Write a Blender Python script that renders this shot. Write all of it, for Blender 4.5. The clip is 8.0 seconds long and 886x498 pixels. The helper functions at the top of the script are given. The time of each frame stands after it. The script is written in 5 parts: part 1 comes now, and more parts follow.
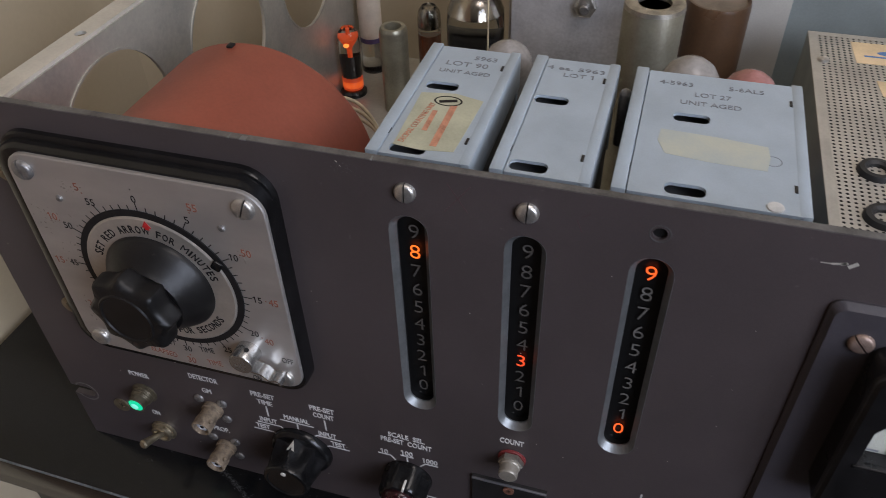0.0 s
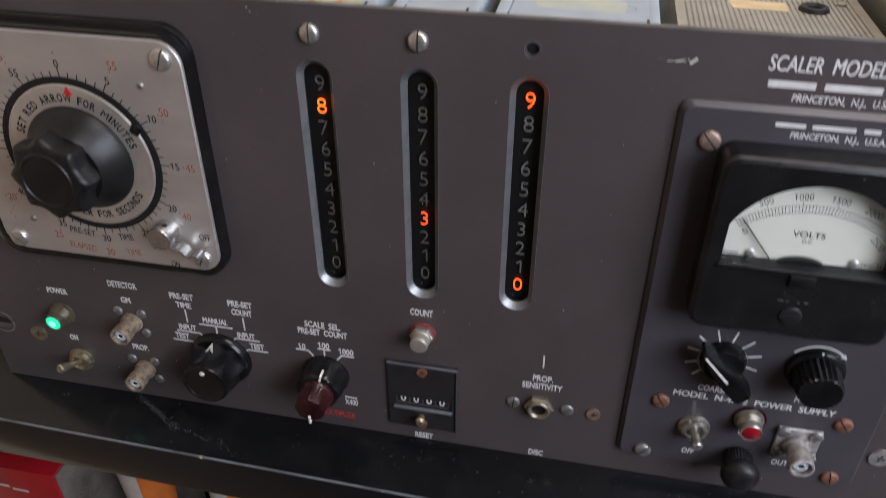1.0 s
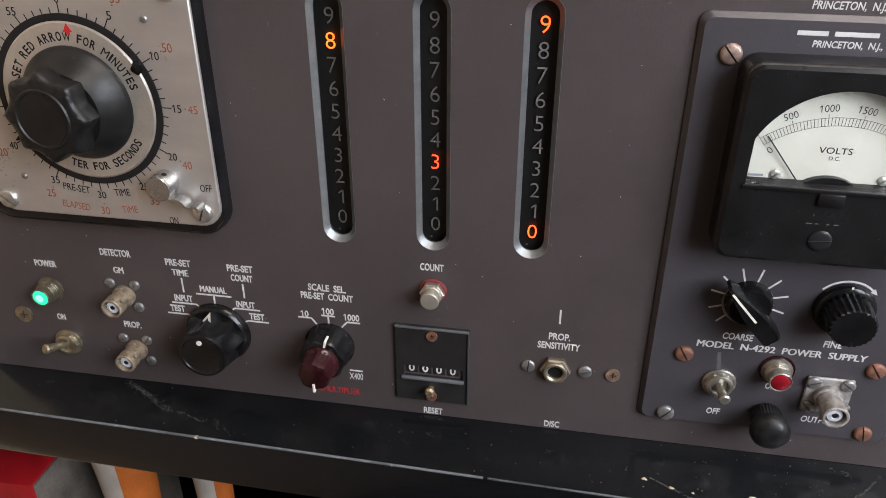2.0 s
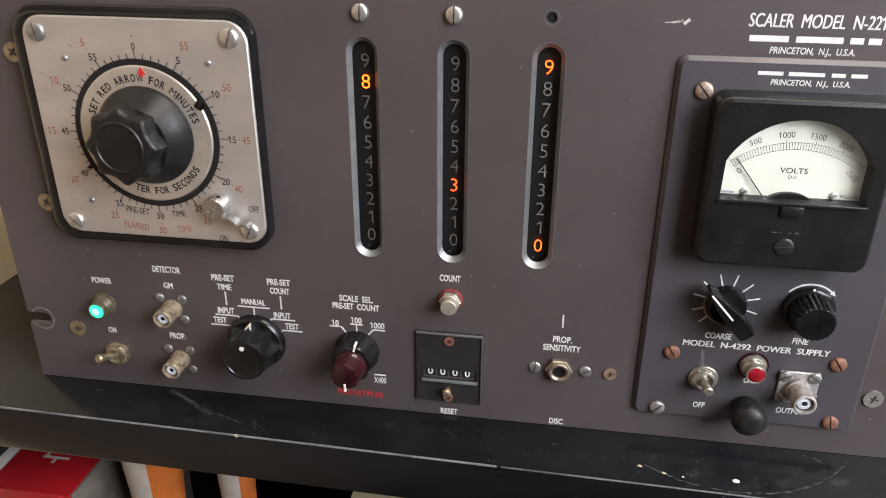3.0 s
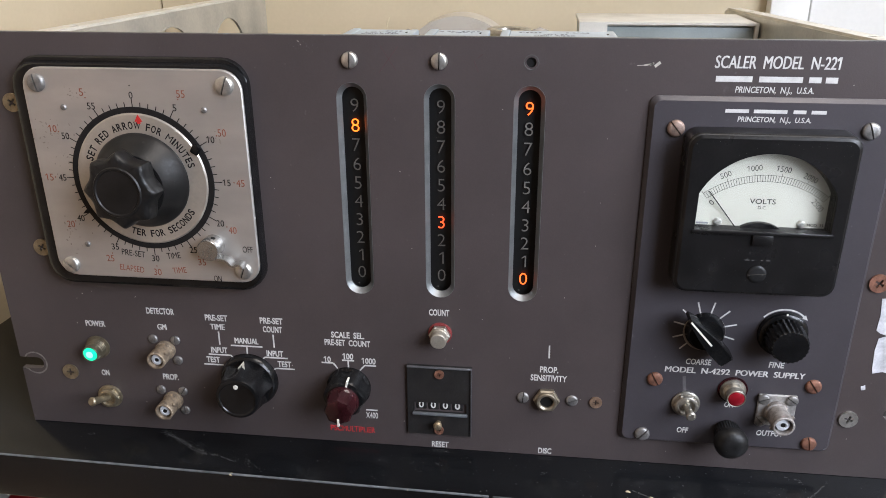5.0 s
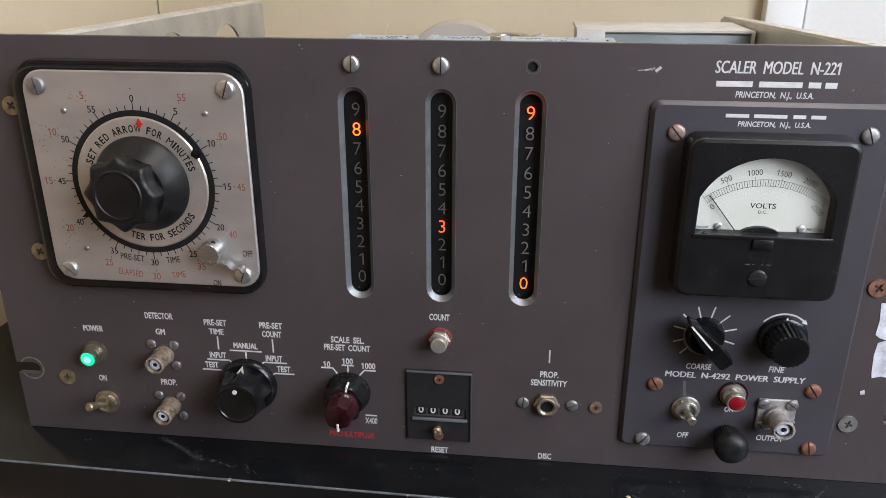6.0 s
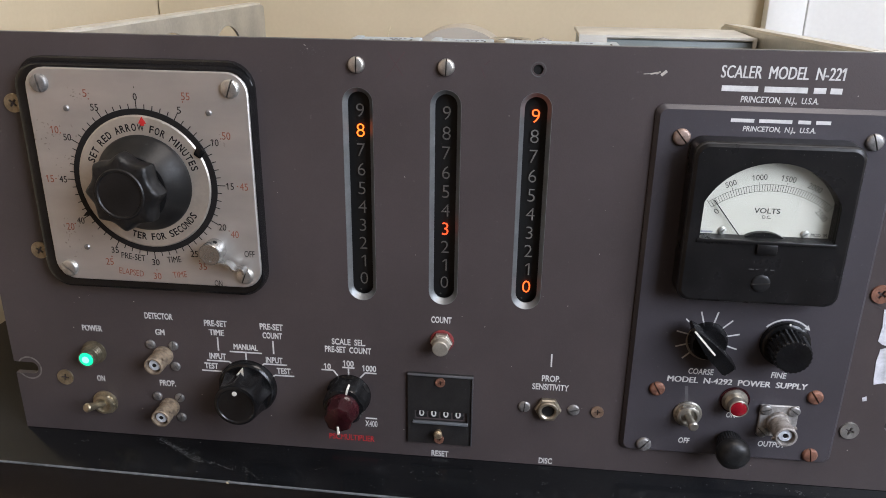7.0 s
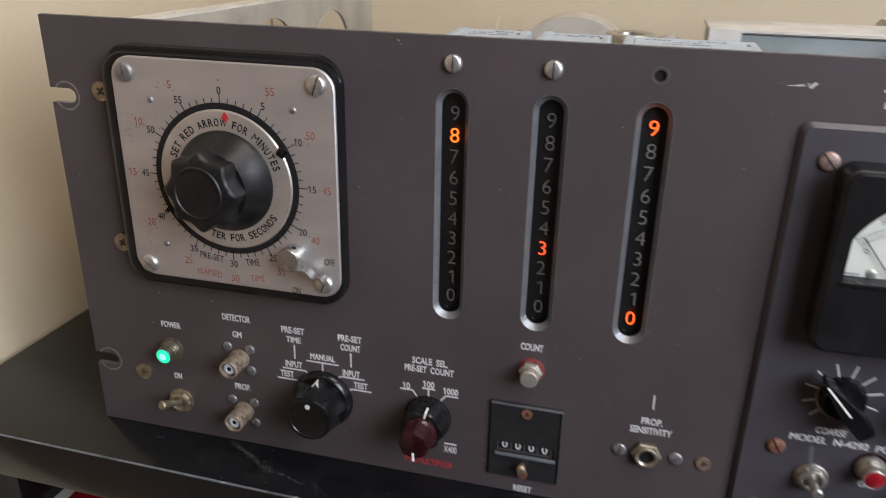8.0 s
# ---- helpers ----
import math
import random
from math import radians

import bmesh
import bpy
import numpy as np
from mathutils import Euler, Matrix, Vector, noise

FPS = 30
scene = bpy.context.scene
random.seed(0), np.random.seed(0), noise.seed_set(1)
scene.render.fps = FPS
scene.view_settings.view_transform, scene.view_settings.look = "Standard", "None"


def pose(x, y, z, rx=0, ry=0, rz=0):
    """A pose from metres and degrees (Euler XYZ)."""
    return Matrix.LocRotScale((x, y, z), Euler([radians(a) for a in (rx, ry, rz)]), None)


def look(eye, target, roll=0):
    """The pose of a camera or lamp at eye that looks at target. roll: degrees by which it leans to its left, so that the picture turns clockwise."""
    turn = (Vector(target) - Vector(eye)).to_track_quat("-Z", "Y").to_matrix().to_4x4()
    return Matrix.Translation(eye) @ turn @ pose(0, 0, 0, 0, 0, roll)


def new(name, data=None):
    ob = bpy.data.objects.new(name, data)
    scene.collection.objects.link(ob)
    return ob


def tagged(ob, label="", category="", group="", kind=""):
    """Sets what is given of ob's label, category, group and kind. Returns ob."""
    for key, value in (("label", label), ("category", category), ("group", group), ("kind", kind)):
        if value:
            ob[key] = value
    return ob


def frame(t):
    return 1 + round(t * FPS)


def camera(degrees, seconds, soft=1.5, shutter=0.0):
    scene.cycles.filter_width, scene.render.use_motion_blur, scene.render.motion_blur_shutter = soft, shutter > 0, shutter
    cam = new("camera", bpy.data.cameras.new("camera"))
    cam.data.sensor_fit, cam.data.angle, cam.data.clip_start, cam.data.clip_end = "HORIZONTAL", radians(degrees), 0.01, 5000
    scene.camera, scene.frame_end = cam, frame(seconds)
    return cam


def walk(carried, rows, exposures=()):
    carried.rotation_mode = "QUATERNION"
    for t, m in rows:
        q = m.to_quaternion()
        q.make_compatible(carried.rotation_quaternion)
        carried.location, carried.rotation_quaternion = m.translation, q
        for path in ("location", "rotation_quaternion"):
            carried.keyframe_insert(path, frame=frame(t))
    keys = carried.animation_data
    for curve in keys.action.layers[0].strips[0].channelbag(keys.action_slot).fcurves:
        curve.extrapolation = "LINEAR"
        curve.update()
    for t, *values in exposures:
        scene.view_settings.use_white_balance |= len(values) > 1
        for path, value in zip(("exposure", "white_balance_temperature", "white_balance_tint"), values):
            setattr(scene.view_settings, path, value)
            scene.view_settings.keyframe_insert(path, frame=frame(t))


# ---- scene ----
from mathutils import geometry

cam = camera(59.47, 8.0, 0.85, 0.4)
PATH = [
    (0, (0.0344, -0.1929, 0.3708), (-0.1952, 0.5171, -0.2949), -1.9),
    (0.5, (0.0465, -0.2203, 0.3537), (-0.1538, 0.5349, -0.2704), -0.9),
    (1, (0.0651, -0.2681, 0.3114), (-0.0991, 0.537, -0.2585), 0.1),
    (1.2, (0.0637, -0.2805, 0.2921), (-0.0959, 0.5369, -0.2614), -0.1),
    (2.3, (0.054, -0.2944, 0.2537), (-0.0907, 0.5777, -0.2137), 0.3),
    (2.5, (0.0563, -0.3146, 0.2505), (-0.0858, 0.5655, -0.2025), 0.4),
    (3, (0.0486, -0.3418, 0.2648), (-0.087, 0.5513, -0.1642), 0.3),
    (3.5, (0.0403, -0.3566, 0.2673), (-0.0879, 0.5474, -0.1404), 0.1),
    (4, (0.0422, -0.3554, 0.2648), (-0.0796, 0.5552, -0.1301), -0.1),
    (4.5, (0.046, -0.356, 0.2664), (-0.0693, 0.5599, -0.1182), -0.2),
    (6, (0.0411, -0.3582, 0.2639), (-0.0594, 0.5673, -0.1012), 0.1),
    (6.5, (0.04, -0.3567, 0.2612), (-0.0568, 0.571, -0.0994), 0.4),
    (7, (0.037, -0.3582, 0.2614), (-0.0571, 0.5711, -0.0957), 0.8),
    (7.5, (0.0357, -0.3559, 0.2588), (-0.0962, 0.5667, -0.1038), 1.3),
    (8, (0.0363, -0.3177, 0.2645), (-0.1886, 0.5784, -0.1181), 1.2),
]
walk(cam, [(t, look(eye, target, roll)) for t, eye, target, roll in PATH],
     [(t, stops - 0.03, kelvin, tint) for t, stops, kelvin, tint in (
         (0, -0.69, 6200, 18), (0.5, -0.5, 6250, 18), (1, -0.2, 6400, 18), (1.2, -0.1, 6400, 18), (2.3, 0.45, 6850, 14),
         (3, 0.71, 6900, 14), (4, 0.59, 6650, 14), (4.5, 0.48, 6450, 14), (6, 0.18, 6400, 15), (7, 0.18, 6400, 15), (7.5, 0.13, 6400, 15), (8, 0.07, 6450, 16))])
WINDOW_WATTS, CEILING_WATTS = 22.0, 8.4

# ---- world, lamps ----
world = bpy.data.worlds.new("world")
scene.world = world
world.use_nodes = True
world.node_tree.nodes["Background"].inputs[0].default_value = (0.75, 0.85, 1.0, 1)
world.node_tree.nodes["Background"].inputs[1].default_value = 0.3


def area_lamp(name, eye, target, sx, sy, watts, colour):
    lamp = bpy.data.lights.new(name, "AREA")
    lamp.shape, lamp.size, lamp.size_y, lamp.energy, lamp.color = "RECTANGLE", sx, sy, watts, colour
    ob = new(name, lamp)
    ob.matrix_world = look(eye, target)
    return ob


area_lamp("window_light", (0.93, -0.75, 0.68), (0.05, 0.0, 0.1), 0.7, 0.8, WINDOW_WATTS, (0.8, 0.89, 1.0))
area_lamp("ceiling_light", (0.5, -0.26, 1.4), (0.5, -0.26, 0.0), 0.6, 0.6, CEILING_WATTS, (1.0, 0.93, 0.84))

# ---- materials ----


def mat(name, base, rough=0.5, metal=0.0, var=0.15, scale=60.0, fine=900.0, bump=0.05, second=None, spots=0.0,
        emit=None, power=0.0, glass=False, stretch=(1, 1, 1), rvar=0.12, gloss=0.5):
    """Principled material with noise at two sizes in its colour, gloss and relief."""
    m = bpy.data.materials.new(name)
    m.use_nodes = True
    nt = m.node_tree
    n, l = nt.nodes, nt.links
    b = n["Principled BSDF"]
    b.inputs["Roughness"].default_value = rough
    b.inputs["Metallic"].default_value = metal
    b.inputs["Specular IOR Level"].default_value = gloss
    if glass:
        b.inputs["Transmission Weight"].default_value = 1.0
        b.inputs["IOR"].default_value = 1.45
        b.inputs["Base Color"].default_value = (*base, 1)
        return m
    tc = n.new("ShaderNodeTexCoord")
    mp = n.new("ShaderNodeMapping")
    mp.inputs["Scale"].default_value = stretch
    l.new(tc.outputs["Object"], mp.inputs["Vector"])
    n1 = n.new("ShaderNodeTexNoise")
    n1.inputs["Scale"].default_value, n1.inputs["Detail"].default_value = scale, 6.0
    n2 = n.new("ShaderNodeTexNoise")
    n2.inputs["Scale"].default_value, n2.inputs["Detail"].default_value = fine, 3.0
    for q in (n1, n2):
        l.new(mp.outputs["Vector"], q.inputs["Vector"])
    mix = n.new("ShaderNodeMix")
    mix.data_type = "RGBA"
    other = second or tuple(max(0.0, c * (1 - 2.2 * var)) for c in base)
    mix.inputs["A"].default_value = (*[min(1.0, c * (1 + 0.6 * var)) for c in base], 1)
    mix.inputs["B"].default_value = (*other, 1)
    ramp = n.new("ShaderNodeMapRange")
    ramp.inputs["From Min"].default_value, ramp.inputs["From Max"].default_value = 0.35, 0.75
    add = n.new("ShaderNodeMath")
    add.operation = "MULTIPLY_ADD"
    add.inputs[1].default_value = 0.3
    l.new(n2.outputs["Fac"], add.inputs[0])
    l.new(n1.outputs["Fac"], add.inputs[2])
    sub = n.new("ShaderNodeMath")
    sub.operation = "SUBTRACT"
    sub.inputs[1].default_value = 0.15
    l.new(add.outputs[0], sub.inputs[0])
    l.new(sub.outputs[0], ramp.inputs["Value"])
    l.new(ramp.outputs["Result"], mix.inputs["Factor"])
    colour = mix.outputs["Result"]
    if spots:
        n3 = n.new("ShaderNodeTexNoise")
        n3.inputs["Scale"].default_value, n3.inputs["Detail"].default_value = 420.0, 2.0
        l.new(tc.outputs["Object"], n3.inputs["Vector"])
        r3 = n.new("ShaderNodeMapRange")
        r3.inputs["From Min"].default_value, r3.inputs["From Max"].default_value = 0.74, 0.79
        r3.inputs["To Max"].default_value = spots
        l.new(n3.outputs["Fac"], r3.inputs["Value"])
        mx = n.new("ShaderNodeMix")
        mx.data_type = "RGBA"
        l.new(r3.outputs["Result"], mx.inputs["Factor"])
        l.new(colour, mx.inputs["A"])
        mx.inputs["B"].default_value = (0.5, 0.48, 0.45, 1)
        colour = mx.outputs["Result"]
    l.new(colour, b.inputs["Base Color"])
    rr = n.new("ShaderNodeMapRange")
    rr.inputs["To Min"].default_value, rr.inputs["To Max"].default_value = max(0.02, rough - rvar), min(1.0, rough + rvar)
    l.new(n1.outputs["Fac"], rr.inputs["Value"])
    l.new(rr.outputs["Result"], b.inputs["Roughness"])
    if bump:
        bp = n.new("ShaderNodeBump")
        bp.inputs["Strength"].default_value, bp.inputs["Distance"].default_value = bump, 0.0006
        l.new(n2.outputs["Fac"], bp.inputs["Height"])
        l.new(bp.outputs["Normal"], b.inputs["Normal"])
    if emit:
        b.inputs["Emission Color"].default_value = (*emit, 1)
        b.inputs["Emission Strength"].default_value = power
    return m


PANEL = mat("panel_paint", (0.068, 0.0548, 0.0545), 0.39, 0, 0.1, 14, 1500, 0.12, spots=0.06)
MODULE = mat("module_paint", (0.06, 0.054, 0.061), 0.36, 0, 0.1, 18, 1500, 0.1, spots=0.08)
SHELF = mat("shelf_lacquer", (0.008, 0.0087, 0.01), 0.17, 0, 0.3, 9, 300, 0.03, stretch=(0.4, 3, 3), spots=0.12, rvar=0.08, gloss=0.36)
SCUFF = mat("scuff", (0.085, 0.085, 0.085), 0.7, 0, 0.3, 200, 900)
ALU = mat("brushed_aluminium", (0.6, 0.575, 0.545), 0.41, 0.75, 0.08, 22, 2200, 0.05, stretch=(1, 1, 3))
DISC = mat("dial_disc_metal", (0.58, 0.54, 0.48), 0.36, 0.7, 0.1, 40, 800, 0.04)
BAREALU = mat("cut_aluminium", (0.25, 0.262, 0.265), 0.46, 0.75, 0.12, 90, 900)
STEEL = mat("screw_steel", (0.62, 0.6, 0.56), 0.34, 0.85, 0.2, 300, 2000, 0.1)
DULL = mat("dull_screw_steel", (0.31, 0.3, 0.29), 0.44, 0.7, 0.25, 300, 2000, 0.1)
BRASS = mat("tarnished_brass", (0.44, 0.35, 0.22), 0.42, 0.75, 0.3, 220, 1500, 0.12, second=(0.16, 0.13, 0.1))
NICKEL = mat("worn_nickel", (0.5, 0.47, 0.41), 0.33, 0.85, 0.25, 150, 1500, 0.05)
OLDBRASS = mat("dull_brass_plate", (0.4, 0.34, 0.235), 0.36, 0.8, 0.25, 250, 1500, 0.1)
RUST = mat("rusty_copper", (0.25, 0.115, 0.075), 0.58, 0.35, 0.3, 250, 1500, 0.2)
CHROME = mat("chrome", (0.8, 0.8, 0.8), 0.1, 1.0, 0.05, 60, 900, 0.0)
BLACK = mat("black_bakelite", (0.0085, 0.0085, 0.009), 0.2, 0, 0.3, 80, 900, 0.04, spots=0.05, rvar=0.08, gloss=0.36)
SATIN = mat("satin_black_plastic", (0.011, 0.0105, 0.0105), 0.38, 0, 0.3, 60, 1200, 0.05, spots=0.03, rvar=0.08, gloss=0.3)
MATTEBLACK = mat("matt_black", (0.014, 0.013, 0.013), 0.55, 0, 0.3, 80, 1200, 0.15, spots=0.05)
# Dark tone that paints shade into the screw slots and cross recesses.
SLOTDARK = mat("slot_shade", (0.075, 0.065, 0.055), 0.6, 0.2)
METERBLACK = mat("dusty_black_bakelite", (0.011, 0.0106, 0.011), 0.3, 0, 0.3, 60, 900, 0.05, spots=0.09, gloss=0.36)
# Near-black: the readout wells' own black, and painted shade in bores and openings.
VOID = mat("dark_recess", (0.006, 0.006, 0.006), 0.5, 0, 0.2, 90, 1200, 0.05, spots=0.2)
MAROON = mat("maroon_plastic", (0.03, 0.006, 0.008), 0.17, 0, 0.3, 60, 900, 0.02)
WHITE = mat("white_lettering", (0.62, 0.61, 0.59), 0.6, 0, 0.08, 300, 2500)
CREAM = mat("pointer_white", (0.75, 0.72, 0.64), 0.5, 0, 0.08, 300, 2500)
INK = mat("black_ink", (0.015, 0.014, 0.014), 0.5, 0, 0.1, 300, 2500, gloss=0.2)
REDINK = mat("faded_red_ink", (0.32, 0.11, 0.065), 0.5, 0, 0.2, 300, 2500)
REDLET = mat("red_lettering", (0.5, 0.03, 0.035), 0.5, 0, 0.2, 300, 2500)
REDARROW = mat("arrow_red", (0.55, 0.02, 0.02), 0.5, 0, 0.1, 300, 2500)
PAPER = mat("meter_paper", (0.47, 0.45, 0.385), 0.7, 0, 0.05, 30, 1500)
GHOST = mat("unlit_numeral", (0.2, 0.19, 0.175), 0.4, 0.2, 0.2, 300, 1500)
# Paler copy of GHOST: the third slot's stronger light is painted in.
GHOSTLIGHT = mat("pale_unlit_numeral", (0.3, 0.29, 0.27), 0.4, 0.2, 0.2, 300, 1500)
LIT = mat("lit_numeral", (0.7, 0.15, 0.04), 0.5, emit=(1.0, 0.16, 0.012), power=2.4)
LITRED = mat("red_lit_numeral", (0.7, 0.08, 0.04), 0.5, emit=(1.0, 0.085, 0.018), power=1.8)
LITORANGE = mat("orange_lit_numeral", (0.7, 0.1, 0.04), 0.5, emit=(1.0, 0.12, 0.014), power=2.1)
CORRODED = mat("corroded_brass", (0.3, 0.235, 0.165), 0.62, 0.35, 0.3, 330, 1400, 0.3, second=(0.13, 0.1, 0.075))
OLIVE = mat("dark_olive_brass", (0.16, 0.135, 0.09), 0.45, 0.5, 0.25, 260, 1400, 0.12)
COPPERED = mat("coppery_grey_steel", (0.34, 0.245, 0.2), 0.45, 0.55, 0.25, 300, 1500, 0.12)
BRONZE = mat("dull_bronze", (0.34, 0.295, 0.225), 0.4, 0.75, 0.2, 200, 1400, 0.08)
CHALKY = mat("chalky_nickel", (0.38, 0.355, 0.335), 0.58, 0.35, 0.3, 240, 1200, 0.3, second=(0.11, 0.095, 0.085))
COOLWHITE = mat("white_insulator", (0.66, 0.69, 0.74), 0.4, 0, 0.06, 200, 900)
LAMPCORE = mat("green_lamp_core", (0.2, 0.5, 0.4), 0.3, emit=(0.22, 1.0, 0.72), power=1.3)
SOFTBLACK = mat("worn_black_plastic", (0.012, 0.012, 0.0125), 0.42, 0, 0.4, 220, 1100, 0.15, spots=0.12, gloss=0.35)
DUST = mat("pale_dust", (0.15, 0.145, 0.145), 0.8, 0, 0.3, 400, 2000)
GREENLAMP = mat("green_lamp", (0.0, 0.25, 0.12), 0.3, emit=(0.0, 0.9, 0.42), power=1.1)
REDLAMP = mat("red_lamp_lens", (0.24, 0.008, 0.016), 0.15, 0, 0.1, 200, 900, 0.0)
GREY = mat("grey_enamel", (0.375, 0.44, 0.495), 0.4, 0, 0.07, 40, 1500, 0.06)
CHASSIS = mat("plated_chassis", (0.5, 0.48, 0.42), 0.38, 0.6, 0.14, 22, 500, 0.08, second=(0.34, 0.33, 0.3))
FLANGE = mat("flange_metal", (0.66, 0.63, 0.56), 0.45, 0.4, 0.1, 40, 700, 0.08)
FIBRE = mat("red_fibre", (0.3, 0.075, 0.045), 0.5, 0, 0.14, 18, 600, 0.08)
MESHMAT = mat("perforated_sheet", (0.55, 0.525, 0.465), 0.42, 0.5, 0.1, 40, 900, 0.06)
TEAL = mat("grey_green_enamel", (0.25, 0.285, 0.28), 0.45, 0, 0.1, 30, 1200, 0.06)
PALE = mat("pale_enamel", (0.55, 0.53, 0.48), 0.5, 0, 0.1, 30, 1200, 0.06)
TAPE = mat("yellowed_tape", (0.47, 0.47, 0.34), 0.5, 0, 0.12, 60, 900, 0.06)
TAN = mat("tan_label", (0.78, 0.6, 0.36), 0.6, 0, 0.1, 60, 900)
BLUEINK = mat("blue_ink", (0.1, 0.22, 0.5), 0.6, 0, 0.15, 200, 900)
PINKINK = mat("pale_red_ink", (0.55, 0.25, 0.15), 0.6, 0, 0.2, 200, 900)
STAMP = mat("grey_stamp_ink", (0.2, 0.205, 0.22), 0.6, 0, 0.3, 500, 2500)
GLASS = mat("tube_glass", (0.95, 0.97, 0.96), 0.03, glass=True)
GETTER = mat("getter_mirror", (0.38, 0.34, 0.29), 0.16, 1.0, 0.3, 90, 600, 0.0)
PLATE = mat("tube_plate", (0.02, 0.02, 0.022), 0.4, 0.5, 0.2, 200, 900)
GLOW = mat("gas_glow", (0.5, 0.1, 0.03), 0.5, emit=(1.0, 0.085, 0.01), power=0.42)
GLOWBAND = mat("bright_gas_glow", (0.5, 0.12, 0.03), 0.5, emit=(1.0, 0.13, 0.014), power=1.1)
GLOWCORE = mat("gas_glow_core", (0.6, 0.2, 0.05), 0.5, emit=(1.0, 0.26, 0.04), power=2.4)
AMBER = mat("amber_tube", (0.24, 0.085, 0.04), 0.25, 0, 0.3, 120, 900, 0.02)
PURPLE = mat("purple_band", (0.1, 0.07, 0.16), 0.4, 0, 0.2, 120, 900)
LABEL = mat("label_paper", (0.6, 0.52, 0.42), 0.6, 0, 0.1, 80, 900)
SHIELD = mat("shield_can", (0.37, 0.35, 0.27), 0.34, 0.65, 0.15, 60, 700, 0.06)
BROWN = mat("brown_bakelite", (0.1, 0.055, 0.03), 0.3, 0, 0.2, 40, 700, 0.05)
BROWNTOP = mat("brown_card", (0.2, 0.16, 0.12), 0.6, 0, 0.2, 60, 700)
CLOUDY = mat("cloudy_glass", (0.3, 0.28, 0.26), 0.22, 0, 0.2, 60, 500, 0.02)
PINKGLASS = mat("pink_glass", (0.38, 0.17, 0.15), 0.22, 0, 0.2, 60, 500, 0.02)
WIRE = mat("cream_wire", (0.6, 0.5, 0.33), 0.5, 0, 0.15, 200, 900)
WALL = mat("wall_paint", (0.55, 0.46, 0.315), 0.75, 0, 0.04, 5, 260, 0.08)
WHITEWALL = mat("white_paint", (0.76, 0.75, 0.72), 0.55, 0, 0.04, 5, 260, 0.05)
# Made-up tone that sets the warm bounce on the panel's left.
TANWALL = mat("bounce_wall_tan", (0.21, 0.135, 0.078), 0.7, 0, 0.06, 5, 260, 0.06)
DARKWALL = mat("dark_wall_paint", (0.08, 0.062, 0.05), 0.6, 0, 0.1, 5, 200, 0.05)
CEIL = mat("ceiling_paint", (0.75, 0.72, 0.66), 0.85, 0, 0.03, 5, 200, 0.05)
FLOORM = mat("floor_wood", (0.025, 0.016, 0.011), 0.62, 0, 0.25, 6, 120, 0.08, stretch=(1, 8, 1))
REDCARD = mat("red_card", (0.31, 0.008, 0.012), 0.4, 0, 0.1, 40, 700, 0.04)
WHITECARD = mat("white_card", (0.44, 0.405, 0.36), 0.6, 0, 0.12, 40, 700, 0.06)
ORANGECARD = mat("orange_card", (0.5, 0.13, 0.022), 0.5, 0, 0.15, 40, 700, 0.05)
BEIGECARD = mat("beige_card", (0.5, 0.43, 0.27), 0.6, 0, 0.1, 40, 700, 0.05)
STICKER = mat("torn_paper", (0.62, 0.62, 0.66), 0.75, 0, 0.2, 120, 900, 0.2)
RUBBER = mat("grommet_rubber", (0.02, 0.02, 0.021), 0.5, 0, 0.2, 90, 900, 0.05)

# ---- building helpers (all sizes in millimetres) ----
MM = 0.001
PLACE = {}


def thing(name, x, y, z, label, category, group="", kind=""):
    """An empty at the base of a thing."""
    ob = new(name)
    ob.location = (x * MM, y * MM, z * MM)
    ob.empty_display_size = 0.01
    PLACE[ob.name] = Vector(ob.location)
    return tagged(ob, label, category, group, kind)


def part(name, bm, material, parent=None, label="", smooth=35, second=None):
    """Links a bmesh as one mesh object under a thing or a part, its origin at its middle."""
    bmesh.ops.recalc_face_normals(bm, faces=bm.faces)
    lo = Vector([min(v.co[i] for v in bm.verts) for i in range(3)])
    hi = Vector([max(v.co[i] for v in bm.verts) for i in range(3)])
    mid = (lo + hi) / 2
    bmesh.ops.transform(bm, matrix=Matrix.Diagonal((MM, MM, MM, 1)) @ Matrix.Translation(-mid), verts=bm.verts)
    for f in bm.faces:
        f.smooth = True
    for e in bm.edges:
        if len(e.link_faces) != 2 or e.calc_face_angle(3.2) > radians(smooth):
            e.smooth = False
    me = bpy.data.meshes.new(name)
    bm.to_mesh(me)
    bm.free()
    me.materials.append(material)
    if second:
        me.materials.append(second)
    ob = new(name, me)
    at = mid * MM
    ob.location = at
    PLACE[ob.name] = at
    if parent:
        ob.parent = parent
        ob.matrix_parent_inverse = Matrix.Translation(-PLACE[parent.name])
    if label:
        ob["label"] = label
    return ob


def box(x0, x1, y0, y1, z0, z1, bevel=0.0, seg=2, bm=None):
    made = bmesh.new()
    bmesh.ops.create_cube(made, size=1)
    m = Matrix.Translation(((x0 + x1) / 2, (y0 + y1) / 2, (z0 + z1) / 2)) @ Matrix.Diagonal((x1 - x0, y1 - y0, z1 - z0, 1))
    bmesh.ops.transform(made, matrix=m, verts=made.verts)
    if bevel:
        bmesh.ops.bevel(made, geom=made.edges[:], offset=bevel, segments=seg, affect="EDGES", profile=0.5)
    return merge(bm, made) if bm else made


def merge(bm, other):
    """Adds other to bm."""
    me = bpy.data.meshes.new("scratch")
    other.to_mesh(me)
    other.free()
    bm.from_mesh(me)
    bpy.data.meshes.remove(me)
    return bm


def axis_matrix(origin, direction):
    d = Vector(direction).normalized()
    return Matrix.Translation(origin) @ d.to_track_quat("Z", "Y").to_matrix().to_4x4()


